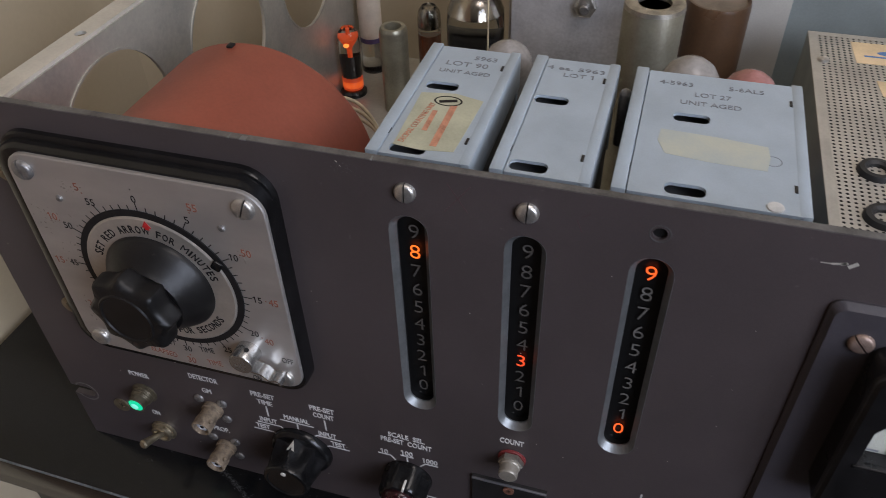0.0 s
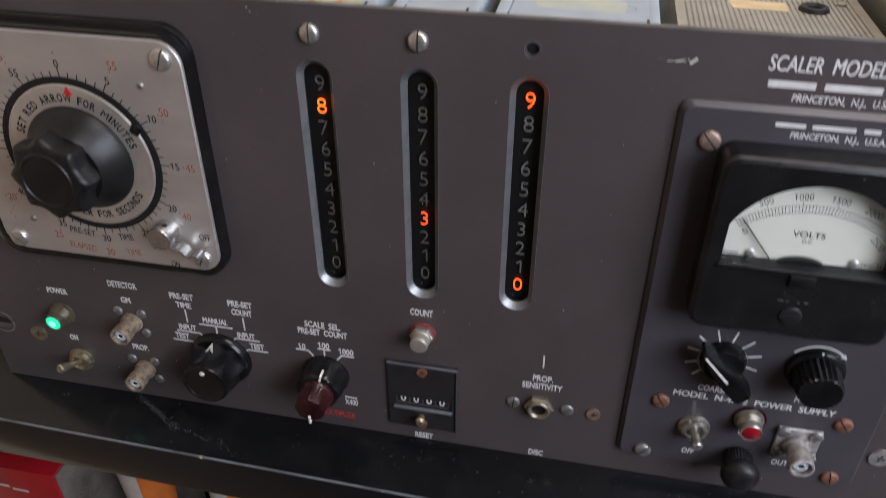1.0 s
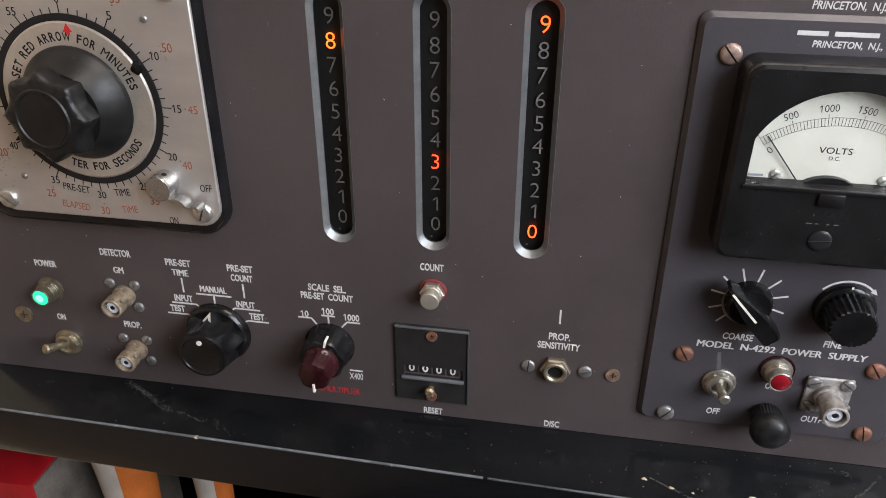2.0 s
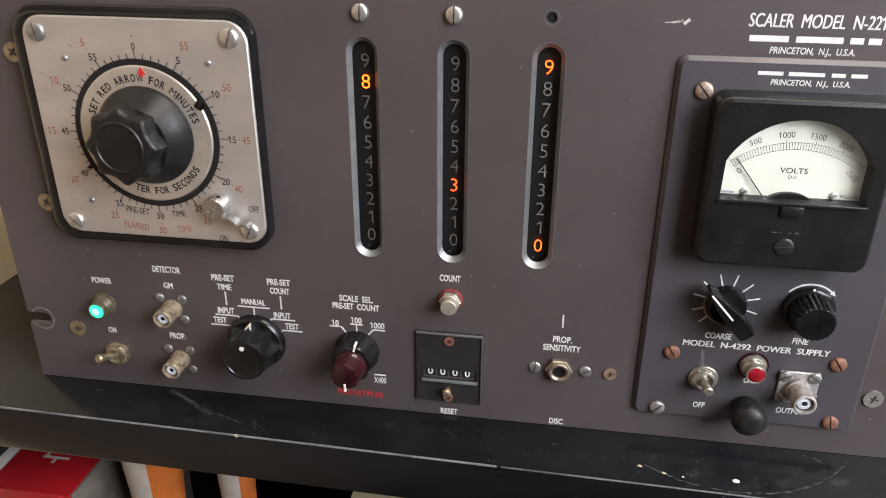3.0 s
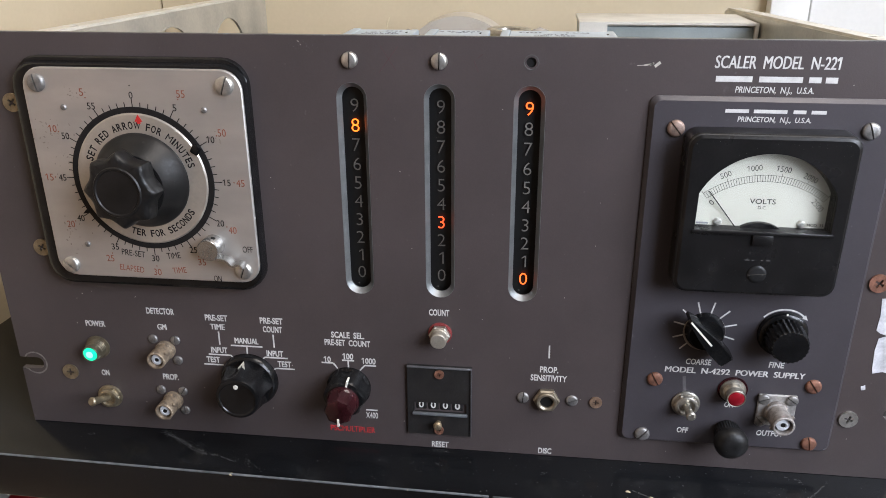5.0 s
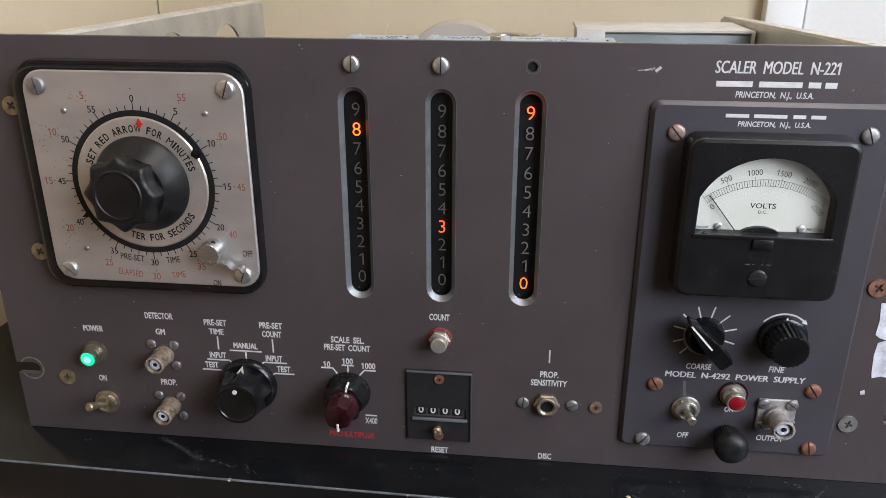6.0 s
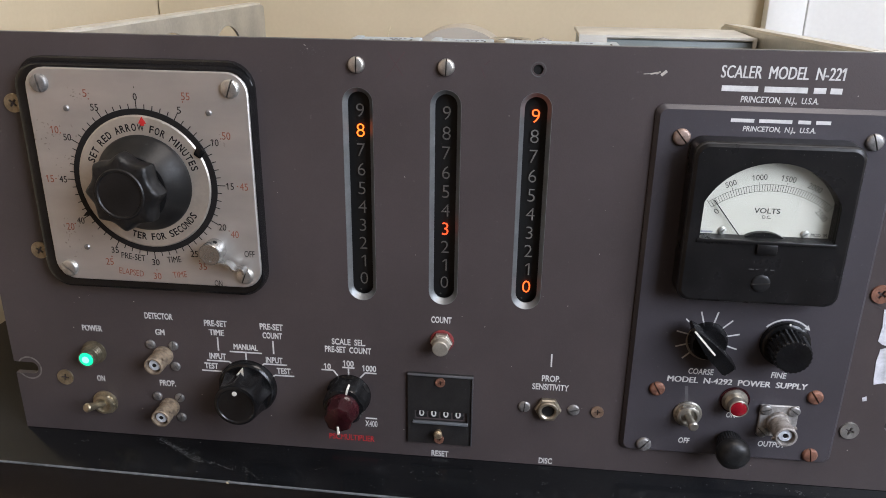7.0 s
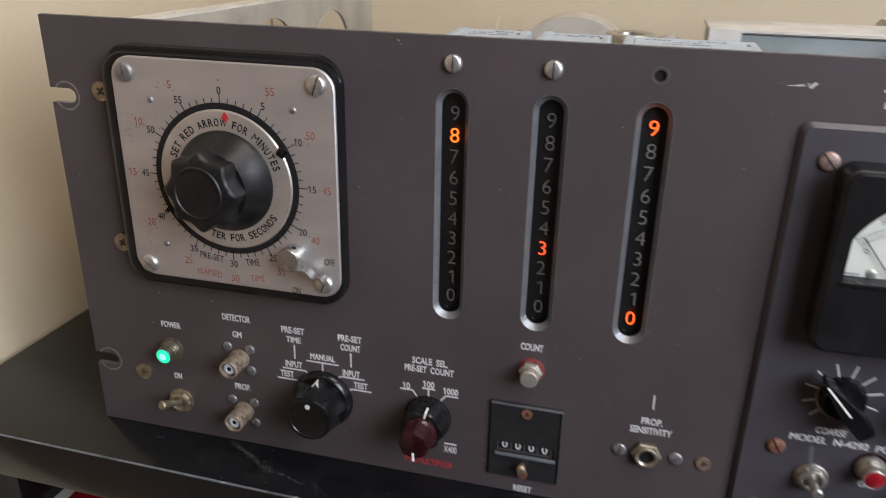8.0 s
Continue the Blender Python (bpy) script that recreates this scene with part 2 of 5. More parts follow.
OUT = (0, -1, 0)  # out of the front panel
UP = (0, 0, 1)


def lathe(origin, direction, profile, seg=32, bm=None, shape=None, caps=True):
    """A turned body: profile is rows of (radius, distance along the axis). shape(angle, distance) scales the radius."""
    made = bmesh.new()
    m = axis_matrix(origin, direction)
    rings = []
    for r, d in profile:
        if r <= 1e-6:
            rings.append([made.verts.new(m @ Vector((0, 0, d)))])
            continue
        ring = []
        for k in range(seg):
            a = 2 * math.pi * k / seg
            q = r * (shape(a, d) if shape else 1.0)
            ring.append(made.verts.new(m @ Vector((q * math.cos(a), q * math.sin(a), d))))
        rings.append(ring)
    for a, b in zip(rings, rings[1:]):
        for k in range(seg):
            j = (k + 1) % seg
            face = [a[k % len(a)], a[j % len(a)], b[j % len(b)], b[k % len(b)]]
            face = list(dict.fromkeys(face))
            if len(face) > 2:
                made.faces.new(face)
    for ring in (rings[0], rings[-1]) if caps else ():
        if len(ring) > 2:
            made.faces.new(ring)
    return merge(bm, made) if bm else made


def rounded(x0, x1, z0, z1, r, seg=6):
    """Outline of a rounded rectangle in the panel's plane."""
    pts = []
    for cx, cz, a0 in ((x1 - r, z1 - r, 0), (x0 + r, z1 - r, 90), (x0 + r, z0 + r, 180), (x1 - r, z0 + r, 270)):
        for k in range(seg + 1):
            a = radians(a0 + 90 * k / seg)
            pts.append((cx + r * math.cos(a), cz + r * math.sin(a)))
    return pts


def circle(cx, cz, r, seg=24):
    return [(cx + r * math.cos(2 * math.pi * k / seg), cz + r * math.sin(2 * math.pi * k / seg)) for k in range(seg)]


def slab(outer, holes, y0, y1, frame3=None, bm=None):
    """A plate in the panel's plane from y0 to y1 with holes through it. frame3 places (u, v, depth) elsewhere."""
    made = bmesh.new()
    place = frame3 or (lambda u, v, w: Vector((u, w, v)))
    outlines = [outer, *holes]
    tris = geometry.tessellate_polygon([[Vector((u, v, 0)) for u, v in o] for o in outlines])
    sheets = []
    for y in (y0, y1):
        loops = [[made.verts.new(place(u, v, y)) for u, v in o] for o in outlines]
        flat = [v for loop in loops for v in loop]
        for tri in tris:
            if len(set(tri)) == 3:
                made.faces.new([flat[k] for k in tri])
        sheets.append(loops)
    for a, b in zip(*sheets):
        for k in range(len(a)):
            j = (k + 1) % len(a)
            made.faces.new((a[k], a[j], b[j], b[k]))
    return merge(bm, made) if bm else made


def loft(outlines, cap_first=False, cap_last=False, bm=None):
    """Joins outlines, rows of (points, y), with the same count of points."""
    made = bmesh.new()
    rings = [[made.verts.new((u, y, v)) for u, v in pts] for pts, y in outlines]
    for a, b in zip(rings, rings[1:]):
        for k in range(len(a)):
            j = (k + 1) % len(a)
            made.faces.new((a[k], a[j], b[j], b[k]))
    if cap_first:
        made.faces.new(rings[0])
    if cap_last:
        made.faces.new(rings[-1])
    return merge(bm, made) if bm else made


def stadium(cx, z0, z1, w, seg=10):
    r = w / 2
    pts = []
    for cz, a0 in ((z1 - r, 0), (z0 + r, 180)):
        for k in range(seg + 1):
            a = radians(a0 + 180 * k / seg)
            pts.append((cx + r * math.cos(a), cz + r * math.sin(a)))
    return pts


def tube(points, r, seg=8, bm=None):
    """A round bar or wire through points."""
    made = bmesh.new()
    pts = [Vector(p) for p in points]
    rings = []
    for i, p in enumerate(pts):
        d = (pts[min(i + 1, len(pts) - 1)] - pts[max(i - 1, 0)]).normalized()
        m = d.to_track_quat("Z", "Y").to_matrix()
        rings.append([made.verts.new(p + m @ Vector((r * math.cos(2 * math.pi * k / seg), r * math.sin(2 * math.pi * k / seg), 0))) for k in range(seg)])
    for a, b in zip(rings, rings[1:]):
        for k in range(seg):
            j = (k + 1) % seg
            made.faces.new((a[k], a[j], b[j], b[k]))
    made.faces.new(rings[0])
    made.faces.new(rings[-1])
    return merge(bm, made) if bm else made


def turned(bm, cx, y, cz, degrees, direction=(0, 1, 0)):
    bmesh.ops.rotate(bm, cent=(cx, y, cz), matrix=Matrix.Rotation(radians(degrees), 3, direction), verts=bm.verts)
    return bm


FONTS = {}


def flag_ones(bm, text):
    """Gives each plain upright stroke of a numeral one the slanting flag at its top."""
    seen, islands = set(), []
    for v in bm.verts:
        if v in seen:
            continue
        stack, island = [v], []
        seen.add(v)
        while stack:
            q = stack.pop()
            island.append(q)
            for e in q.link_edges:
                o = e.other_vert(q)
                if o not in seen:
                    seen.add(o)
                    stack.append(o)
        islands.append(sorted(p.co.x for p in island) + [max(p.co.y for p in island)])
    islands.sort()
    marks = [c for c in text if c != " "]
    if len(islands) != len(marks):
        return
    for c, span in zip(marks, islands):
        if c == "1":
            left, right, top = span[0], span[-2], span[-1]
            w = right - left
            pts = ((right, top), (left, top - 0.001), (left - 0.16, top - 0.13), (left - 0.16, top - 0.13 - w * 0.8), (left + w * 0.2, top - w * 1.1))
            bm.faces.new([bm.verts.new((x, y, 0.0)) for x, y in pts])


def glyphs(text, width, height, bold=0.0, shear=0.0, depth=0.12):
    """Letters from the built-in font as a bmesh, middle at 0, in the x-z plane facing -y, scaled to a width and a cap height."""
    swell = bold if bold > 0 and any(c in "MW" for c in text) else 0.0
    bold = 0.0 if swell else bold
    key = (text, bold, shear)
    if key not in FONTS:
        cu = bpy.data.curves.new("letters", "FONT")
        cu.body, cu.size, cu.offset, cu.shear, cu.resolution_u = text, 1.0, bold, shear, 3
        ob = new("letters", cu)
        me = bpy.data.meshes.new_from_object(ob.evaluated_get(bpy.context.evaluated_depsgraph_get()))
        bpy.data.objects.remove(ob)
        bpy.data.curves.remove(cu)
        FONTS[key] = me
    bm = bmesh.new()
    bm.from_mesh(FONTS[key])
    if "1" in text:
        flag_ones(bm, text)
    xs = [v.co.x for v in bm.verts]
    cap = 0.729
    sx = width / (max(xs) - min(xs)) if width else height / cap
    mx = (max(xs) + min(xs)) / 2
    for v in bm.verts:
        v.co = Vector(((v.co.x - mx) * sx, 0, (v.co.y - cap / 2) * height / cap))
    ext = bmesh.ops.extrude_face_region(bm, geom=bm.faces[:])
    for g in ext["geom"]:
        if isinstance(g, bmesh.types.BMVert):
            g.co.y -= depth
    if swell:
        twin = bm.copy()
        for shift, lift, other in ((-swell, 0.02, twin), (2 * swell, 0.0, bm)):
            bmesh.ops.translate(other, vec=(shift * min(sx, height / cap), -lift, 0), verts=other.verts)
        merge(bm, twin)
    return bm


def letters(text, cx, cz, width, height, material, parent, y=0.0, bold=0.012, shear=0.0, degrees=0.0, name="lettering"):
    bm = glyphs(text, width, height, bold, shear)
    bmesh.ops.transform(bm, matrix=Matrix.Translation((cx, y, cz)) @ Matrix.Rotation(radians(degrees), 4, "Y"), verts=bm.verts)
    return part(name, bm, material, parent, smooth=60)


def arc_letters(text, cx, cz, r, start, end, height, material, parent, y, inside=False, bold=0.03, wide=0.72):
    """Letters along an arc from one angle to another, in degrees, counter-clockwise from the right."""
    whole = bmesh.new()
    size = {"I": 0.36, "M": 1.35, "W": 1.45, " ": 0.62, "E": 0.88, "S": 0.9, "F": 0.86}
    gap = 0.42
    total = sum(size.get(c, 1.0) for c in text) + gap * (len(text) - 1)
    at = 0.0
    for c in text:
        w = size.get(c, 1.0)
        a = start + (end - start) * (at + w / 2) / total
        at += w + gap
        if c == " ":
            continue
        bm = glyphs(c, height * wide * w, height, 0.0 if c in "MW" else bold)
        turn_by = (90 - a) if not inside else (270 - a)
        m = Matrix.Translation((cx + r * math.cos(radians(a)), y, cz + r * math.sin(radians(a)))) @ Matrix.Rotation(radians(turn_by), 4, "Y")
        bmesh.ops.transform(bm, matrix=m, verts=bm.verts)
        merge(whole, bm)
    return part("lettering", whole, material, parent, smooth=60)


def bar(x0, z0, x1, z1, w, y, material, parent, name="printed_line", depth=0.12):
    """A printed line on the panel."""
    d = Vector((x1 - x0, 0, z1 - z0))
    n = Vector((-d.z, 0, d.x)).normalized() * w / 2
    bm = bmesh.new()
    a, b = Vector((x0, y, z0)), Vector((x1, y, z1))
    low = [bm.verts.new(p) for p in (a + n, b + n, b - n, a - n)]
    top = [bm.verts.new(p + Vector((0, -depth, 0))) for p in (a + n, b + n, b - n, a - n)]
    bm.faces.new(top)
    bm.faces.new(low)
    for k in range(4):
        j = (k + 1) % 4
        bm.faces.new((low[k], low[j], top[j], top[k]))
    return part(name, bm, material, parent) if parent else bm


def word_bars(spans, cz, h, y, material, parent):
    """A trade name as plain bars, one for each word."""
    for x0, x1 in spans:
        bar(x0, cz, x1, cz, h, y, material, parent, "name_bar")


def slotted_screw(cx, cz, y, r, parent, material=STEEL, degrees=90.0, h=2.0):
    """A slotted pan-head screw: the head is cut by a real slot."""
    bm = bmesh.new()
    half = r * 0.075
    seg = 14
    for side in (1, -1):
        a0 = math.asin(half / r)
        rings = []
        for q, d in ((1.0, 0.0), (1.0, h * 0.45), (0.9, h * 0.8), (0.7, h)):
            ring = []
            for k in range(seg + 1):
                a = a0 + (math.pi - 2 * a0) * k / seg
                u = q * r * math.cos(a)
                v = max(q * r * math.sin(a), half)
                ring.append(bm.verts.new((u, -d, side * v)))
            rings.append(ring)
        for a, b in zip(rings, rings[1:]):
            for k in range(seg + 1):
                j = (k + 1) % (seg + 1)
                bm.faces.new((a[k], a[j], b[j], b[k]))
        bm.faces.new(rings[-1])
    # Slot floor in the dark tone, so the shallow slot looks deep.
    pit = lathe((0, 0, 0), OUT, [(r * 0.98, 0), (r * 0.98, h * 0.3)], 20)
    for f in pit.faces:
        f.material_index = 1
    merge(bm, pit)
    bmesh.ops.transform(bm, matrix=Matrix.Translation((cx, y, cz)) @ Matrix.Rotation(radians(-degrees), 4, "Y"), verts=bm.verts)
    return part("screw", bm, material, parent, second=SLOTDARK)


def cross_screw(cx, cz, y, r, parent, material=STEEL, degrees=10.0):
    """A countersunk cross-head screw with its recess."""
    cross = []
    w, l = r * 0.12, r * 0.48
    for k in range(4):
        a = radians(90 * k)
        ca, sa = math.cos(a), math.sin(a)
        for u, v in ((l, -w), (l, w), (w, w)):
            cross.append((u * ca - v * sa, u * sa + v * ca))
    bm = slab(circle(0, 0, r, 24), [cross], -0.9, 0.3)
    # Recess floor coloured dark in place of its shade.
    pit = lathe((0, 0.2, 0), OUT, [(r * 0.7, -0.5), (r * 0.7, 0.1)], 16)
    for f in pit.faces:
        f.material_index = 1
    merge(bm, pit)
    bmesh.ops.transform(bm, matrix=Matrix.Translation((cx, y, cz)) @ Matrix.Rotation(radians(-degrees), 4, "Y"), verts=bm.verts)
    return part("screw", bm, material, parent, second=SLOTDARK)


def hex_nut(cx, cz, y, r, h, parent, material=NICKEL, name="nut"):
    bm = lathe((cx, y, cz), OUT, [(r * 0.96, 0), (r, 0.3), (r, h - 0.5), (r * 0.88, h)], 6)
    return part(name, bm, material, parent, smooth=20)

# ---- the room ----


def room_slab(name, x0, x1, y0, y1, z0, z1, material, label, category="wall", bevel=0.0):
    return tagged(part(name, box(x0, x1, y0, y1, z0, z1, bevel), material), label, category, kind="structure")


room_slab("floor", -450, 1050, -2300, 560, -880, -850, FLOORM, "brown wooden floor of a small room", "floor")
room_slab("ceiling", -450, 1050, -2300, 560, 1450, 1480, CEIL, "plain off-white painted ceiling", "ceiling")
# Added wall section, darker than its neighbour to shape reflections in panel and dial.
room_slab("wall_west_bounce", -450, -350, -2300, -62, -850, 1450, TANWALL, "added dark tan wall that sets bounce and reflections on the panel")
room_slab("wall_west_front", -450, -350, -60, 257, -850, 1450, WALL, "warm beige painted wall beside the black shelf")
room_slab("wall_west_back", -450, -352, 259, 560, -850, 1450, WALL, "warm beige painted wall beyond a thin upright joint")
room_slab("wall_north", -350, 950, 460, 560, -850, 1450, WALL, "warm beige painted wall behind the instrument")
# Unseen closing wall; its dark tone keeps reflections in the black parts low.
room_slab("wall_south", -350, 950, -2300, -2200, -850, 1450, DARKWALL, "unseen wall closing the room, kept dark to cut reflections")
wall_e = slab([(-2200, -850), (460, -850), (460, 1450), (-2200, 1450)], [[(-1130, 240), (-370, 240), (-370, 1120), (-1130, 1120)]],
              950, 1050, lambda u, v, w: Vector((w, u, v)))
tagged(part("wall_east", wall_e, WHITEWALL), "white painted wall with a window opening", "wall", kind="structure")
window = thing("window_1", 1000, -750, 240, "white-framed window letting in cool daylight", "window", kind="structure")
wf = slab([(-1130, 240), (-370, 240), (-370, 1120), (-1130, 1120)], [[(-1090, 280), (-770, 280), (-770, 1080), (-1090, 1080)],
          [(-730, 280), (-410, 280), (-410, 1080), (-730, 1080)]], 980, 1020, lambda u, v, w: Vector((w, u, v)))
part("window_frame", wf, WHITEWALL, window)
for ya, yb in ((-1090, -770), (-730, -410)):
    pane = part("pane", box(998, 1002, ya, yb, 280, 1080), GLASS, window)
    pane.visible_shadow = False
door = thing("door_1", 600, 452, -850, "flush white door in a white frame behind the shelf", "door", kind="structure")
part("door_leaf", box(303, 940, 450, 460, -850, 1190, 1.5), WHITEWALL, door)
part("door_frame", box(264, 300, 443, 460, -850, 1190, 2), WHITEWALL, door)

# ---- the shelf ----
shelf = thing("shelf_unit", 150, 200, -850, "black lacquered wooden shelf with a worn front edge", "shelf")


def shelf_turn(bm):
    return turned(bm, 0, -36.5, 0, -1.0, (0, 0, 1))


top_board = part("top_board", shelf_turn(box(-344, 760, -36.5, 440, -29, 0, 1.2, 2)), SHELF, shelf)
part("lower_board", shelf_turn(box(-340, 755, -20, 440, -358, -330, 1.2, 2)), SHELF, shelf)
part("back_board", box(-340, 755, 440, 452, -358, -29), SHELF, shelf)
for x0 in (-343, 735):
    part("side_panel", shelf_turn(box(x0, x0 + 20, 0, 438, -850, -29, 1, 1)), SHELF, shelf)
# bare light wood where the lacquer is chipped off the front edge
random.seed(4)
chips = bmesh.new()
for cx, w in ((-108, 1.0), (-12, 0.6), (60, 0.4), (118, 0.5), (172, 0.8)):
    cy = -36.5 - 0.0175 * cx
    lathe((cx, cy + 0.4, -0.6), (0.1, -0.6, 0.8), [(w, 0.0), (w * 0.8, 0.5), (0, 0.7)], 7, chips, lambda a, d: 1 + 0.35 * math.sin(3 * a + cx))
# Pale strips paint the highlight on the front edge, dimmer to the right.
part("edge_glint", shelf_turn(box(-344, 30, -36.62, -35.5, -1.0, 0.06, 0.25, 1)), mat("glint_lacquer", (0.17, 0.185, 0.2), 0.35, 0.2, 0.3, 40, 600), top_board, "pale painted highlight along the worn lacquer edge")
part("edge_glint", shelf_turn(box(32, 760, -36.6, -35.7, -0.85, 0.05, 0.2, 1)), mat("dim_glint_lacquer", (0.12, 0.13, 0.14), 0.35, 0.2, 0.4, 40, 600), top_board, "pale painted highlight along the worn lacquer edge")
tagged(part("chipped_edge", chips, WIRE, top_board, "pale chipped spots on the front edge"), kind="stuff")
scuffs = bmesh.new()
for (xa, ya), (xb, yb), n, w in (((-160, -2), (-128, -20), 260, 0.42), ((-126, -19), (-108, -24), 24, 0.6), ((-104, -23), (-90, -31), 16, 0.55),
                                 ((-205, -8), (-196, -9), 5, 0.8), ((184, -4), (192, -8), 12, 0.6),
                                 ((-16, -10), (-8, -22), 10, 0.4), ((56, -14), (59, -16), 4, 0.9), ((0, -8), (4, -20), 6, 0.5), ((-110, -20), (-100, -24), 8, 0.4)):
    for k in range(n):
        f = random.random()
        cx, cy = xa + (xb - xa) * f + random.gauss(0, 1.2), ya + (yb - ya) * f + random.gauss(0, 1.0)
        l, q = random.uniform(0.2, 1.5) * w, random.uniform(0.06, 0.2) * w
        bm = box(cx - l, cx + l, cy - q, cy + q, 0.0, 0.08)
        turned(bm, cx, cy, 0, math.degrees(math.atan2(yb - ya, xb - xa)) + random.gauss(0, 32), (0, 0, 1))
        merge(scuffs, bm)
for k in range(190):
    cx, cy, q = random.triangular(-235, 235, 160), random.uniform(-35, -2), random.choice((random.uniform(0.06, 0.15), random.uniform(0.06, 0.15), random.uniform(0.12, 0.26)))
    merge(scuffs, turned(box(cx - q * 1.5, cx + q * 1.5, cy - q, cy + q, 0.0, 0.06), cx, cy, 0, random.uniform(0, 180), (0, 0, 1)))
# a curved scratch where something round was turned on the board
for k in range(150):
    a = radians(random.uniform(-125.0, -33.7))
    r = 72.4 + random.gauss(0, 0.3)
    cx, cy = 145.1 + r * math.cos(a), 35.3 + r * math.sin(a)
    l, q = random.uniform(0.2, 1.3), random.uniform(0.04, 0.13)
    merge(scuffs, turned(box(cx - l, cx + l, cy - q, cy + q, 0.0, 0.07), cx, cy, 0, math.degrees(a) + 90 + random.gauss(0, 10), (0, 0, 1)))
tagged(part("scuffing", scuffs, SCUFF, top_board, "grey scratches and dust specks"), kind="stuff")

splinters = bmesh.new()
for cx, cy, w in ((101.0, -25.2, 1.3), (112.4, -28.7, 1.2), (121.5, -30.2, 0.7)):
    lathe((cx, cy, 0), UP, [(w, 0.0), (w * 0.7, 0.25), (0, 0.35)], 9, splinters, lambda a, d: 0.6 + 0.4 * math.cos(a + 0.3) ** 2 + 0.2 * math.sin(3 * a + cx))
tagged(part("bare_wood_chip", splinters, WIRE, top_board, "bare wood showing through chipped lacquer"), kind="stuff")
crumb = part("paper_crumb", lathe((146.7, -29.3, 0), UP, [(1.7, 0), (1.8, 0.3), (1.2, 0.7), (0, 0.8)], 16, shape=lambda a, d: 0.85 + 0.18 * math.cos(2 * a)), WHITE)
tagged(crumb, "tiny white paper crumb lying on the shelf", "crumb")

# ---- things on the lower board ----
red = thing("red_carton", -336, 80, -330, "bright red carton with white side under the shelf", "box")
part("carton_body", box(-312.6, -252, 6, 150, -330, -101, 1.0), REDCARD, red)
part("carton_end", box(-340, -312.8, 6.4, 150, -330, -101.4, 1.0), WHITECARD, red, "white end of the carton")
part("side_flap", box(-251.8, -250.5, 8, 150, -330, -102), mat("grey_card", (0.15, 0.13, 0.108), 0.65, 0, 0.35, 25, 500), red, "soiled grey card side")
for x0, x1, y0, y1 in ((-292, -272, 38.5, 41), (-291, -288.5, 38.5, 46), (-283, -280.5, 34, 41)):
    part("printed_bar", box(x0, x1, y0, y1, -101.0, -100.9 + 0.001 * (x0 + 292)), WHITECARD, red)
for x0, x1, z in ((-306, -290, -120), (-288, -276, -122), (-304, -296, -112)):
    bar(x0, z, x1, z, 2.6, 6, WHITECARD, red, "printed_bar")


def packet(cx, tone, split, size):
    ob = thing("tapered_packet", cx, 35, -330, "white and orange paper packet standing under the shelf", "packet", "packets under the shelf")
    seg = 20
    for lo, hi, material in ((split, 1.0, tone), (-1.0, split, ORANGECARD)):
        bm = bmesh.new()
        rings = []
        for r, z in ((size * 0.5, -330), (size * 0.7, -180), (size * 0.86, -110), (size, -62), (size * 0.9, -48)):
            ring = []
            for k in range(seg + 1):
                a = math.acos(hi) + (math.acos(lo) - math.acos(hi)) * k / seg
                ring.append(bm.verts.new((cx - r * math.cos(a), 35 - r * 0.9 * math.sin(a), z)))
            for k in range(seg + 1):
                a = math.acos(lo) - (math.acos(lo) - math.acos(hi)) * k / seg
                ring.append(bm.verts.new((cx - r * math.cos(a), 35 + r * 0.9 * math.sin(a), z)))
            rings.append(ring)
        for a, b in zip(rings, rings[1:]):
            for k in range(len(a)):
                j = (k + 1) % len(a)
                bm.faces.new((a[k], a[j], b[j], b[k]))
        bm.faces.new(rings[0])
        bm.faces.new(rings[-1])
        part("packet_side", bm, material, ob)
    return ob


packet(-206, WHITECARD, -0.3, 21)
packet(-147, WHITECARD, -0.5, 13.5)
beige = thing("beige_carton", -20, 60, -330, "plain beige carton in the shadow under the shelf", "box")
part("carton_body", box(-62, 30, 12, 110, -330, -84, 1.0), BEIGECARD, beige)
part("lid_flap", box(-63, 31, 10, 60, -84, -82.5, 0.4), BEIGECARD, beige)

# ---- the instrument: panel and chassis ----
scaler = thing("scaler_instrument", 0, 150, 0, "dark grey rack instrument with dials and glowing readouts on black shelf", "instrument")
SLOTS = (-40.6, 1.1, 42.9)
outline = [(-241.3, 0.3), (241.3, 0.3)]
for cz in (39.7, 186.0):
    outline += [(241.3, cz - 3.6)] + [(231 + 3.6 * math.cos(radians(a)), cz + 3.6 * math.sin(radians(a))) for a in range(270, 89, -20)] + [(241.3, cz + 3.6)]
outline += [(241.3, 223.4), (-241.3, 223.4)]
for cz in (186.0, 39.7):
    outline += [(-241.3, cz + 3.6)] + [(-231 + 3.6 * math.cos(radians(a)), cz + 3.6 * math.sin(radians(a))) for a in range(90, -91, -20)] + [(-241.3, cz - 3.6)]
panel = part("front_panel", slab(outline, [stadium(cx, 93.4, 202.2, 14.4) for cx in SLOTS] + [circle(42.9, 212.6, 2.3, 16)], 0, 3.2), PANEL, scaler,
             "dark grey painted metal front panel", smooth=25)
part("worn_edge", box(-241, 241, 0.2, 3.2, 223.3, 223.7), mat("rubbed_edge", (0.15, 0.145, 0.14), 0.4, 0.3, 0.3, 60, 900), panel, "bare metal along the top edge")
nick = bmesh.new()
for cx, l in ((-99, 1.3), (-104.5, 0.5), (-52, 0.4)):
    box(cx - l, cx + l, -0.1, 2.5, 223.3, 223.76, 0.15, 1, nick)
tagged(part("edge_nick", nick, BAREALU, panel, "bright nicks on the top edge"), kind="stuff")
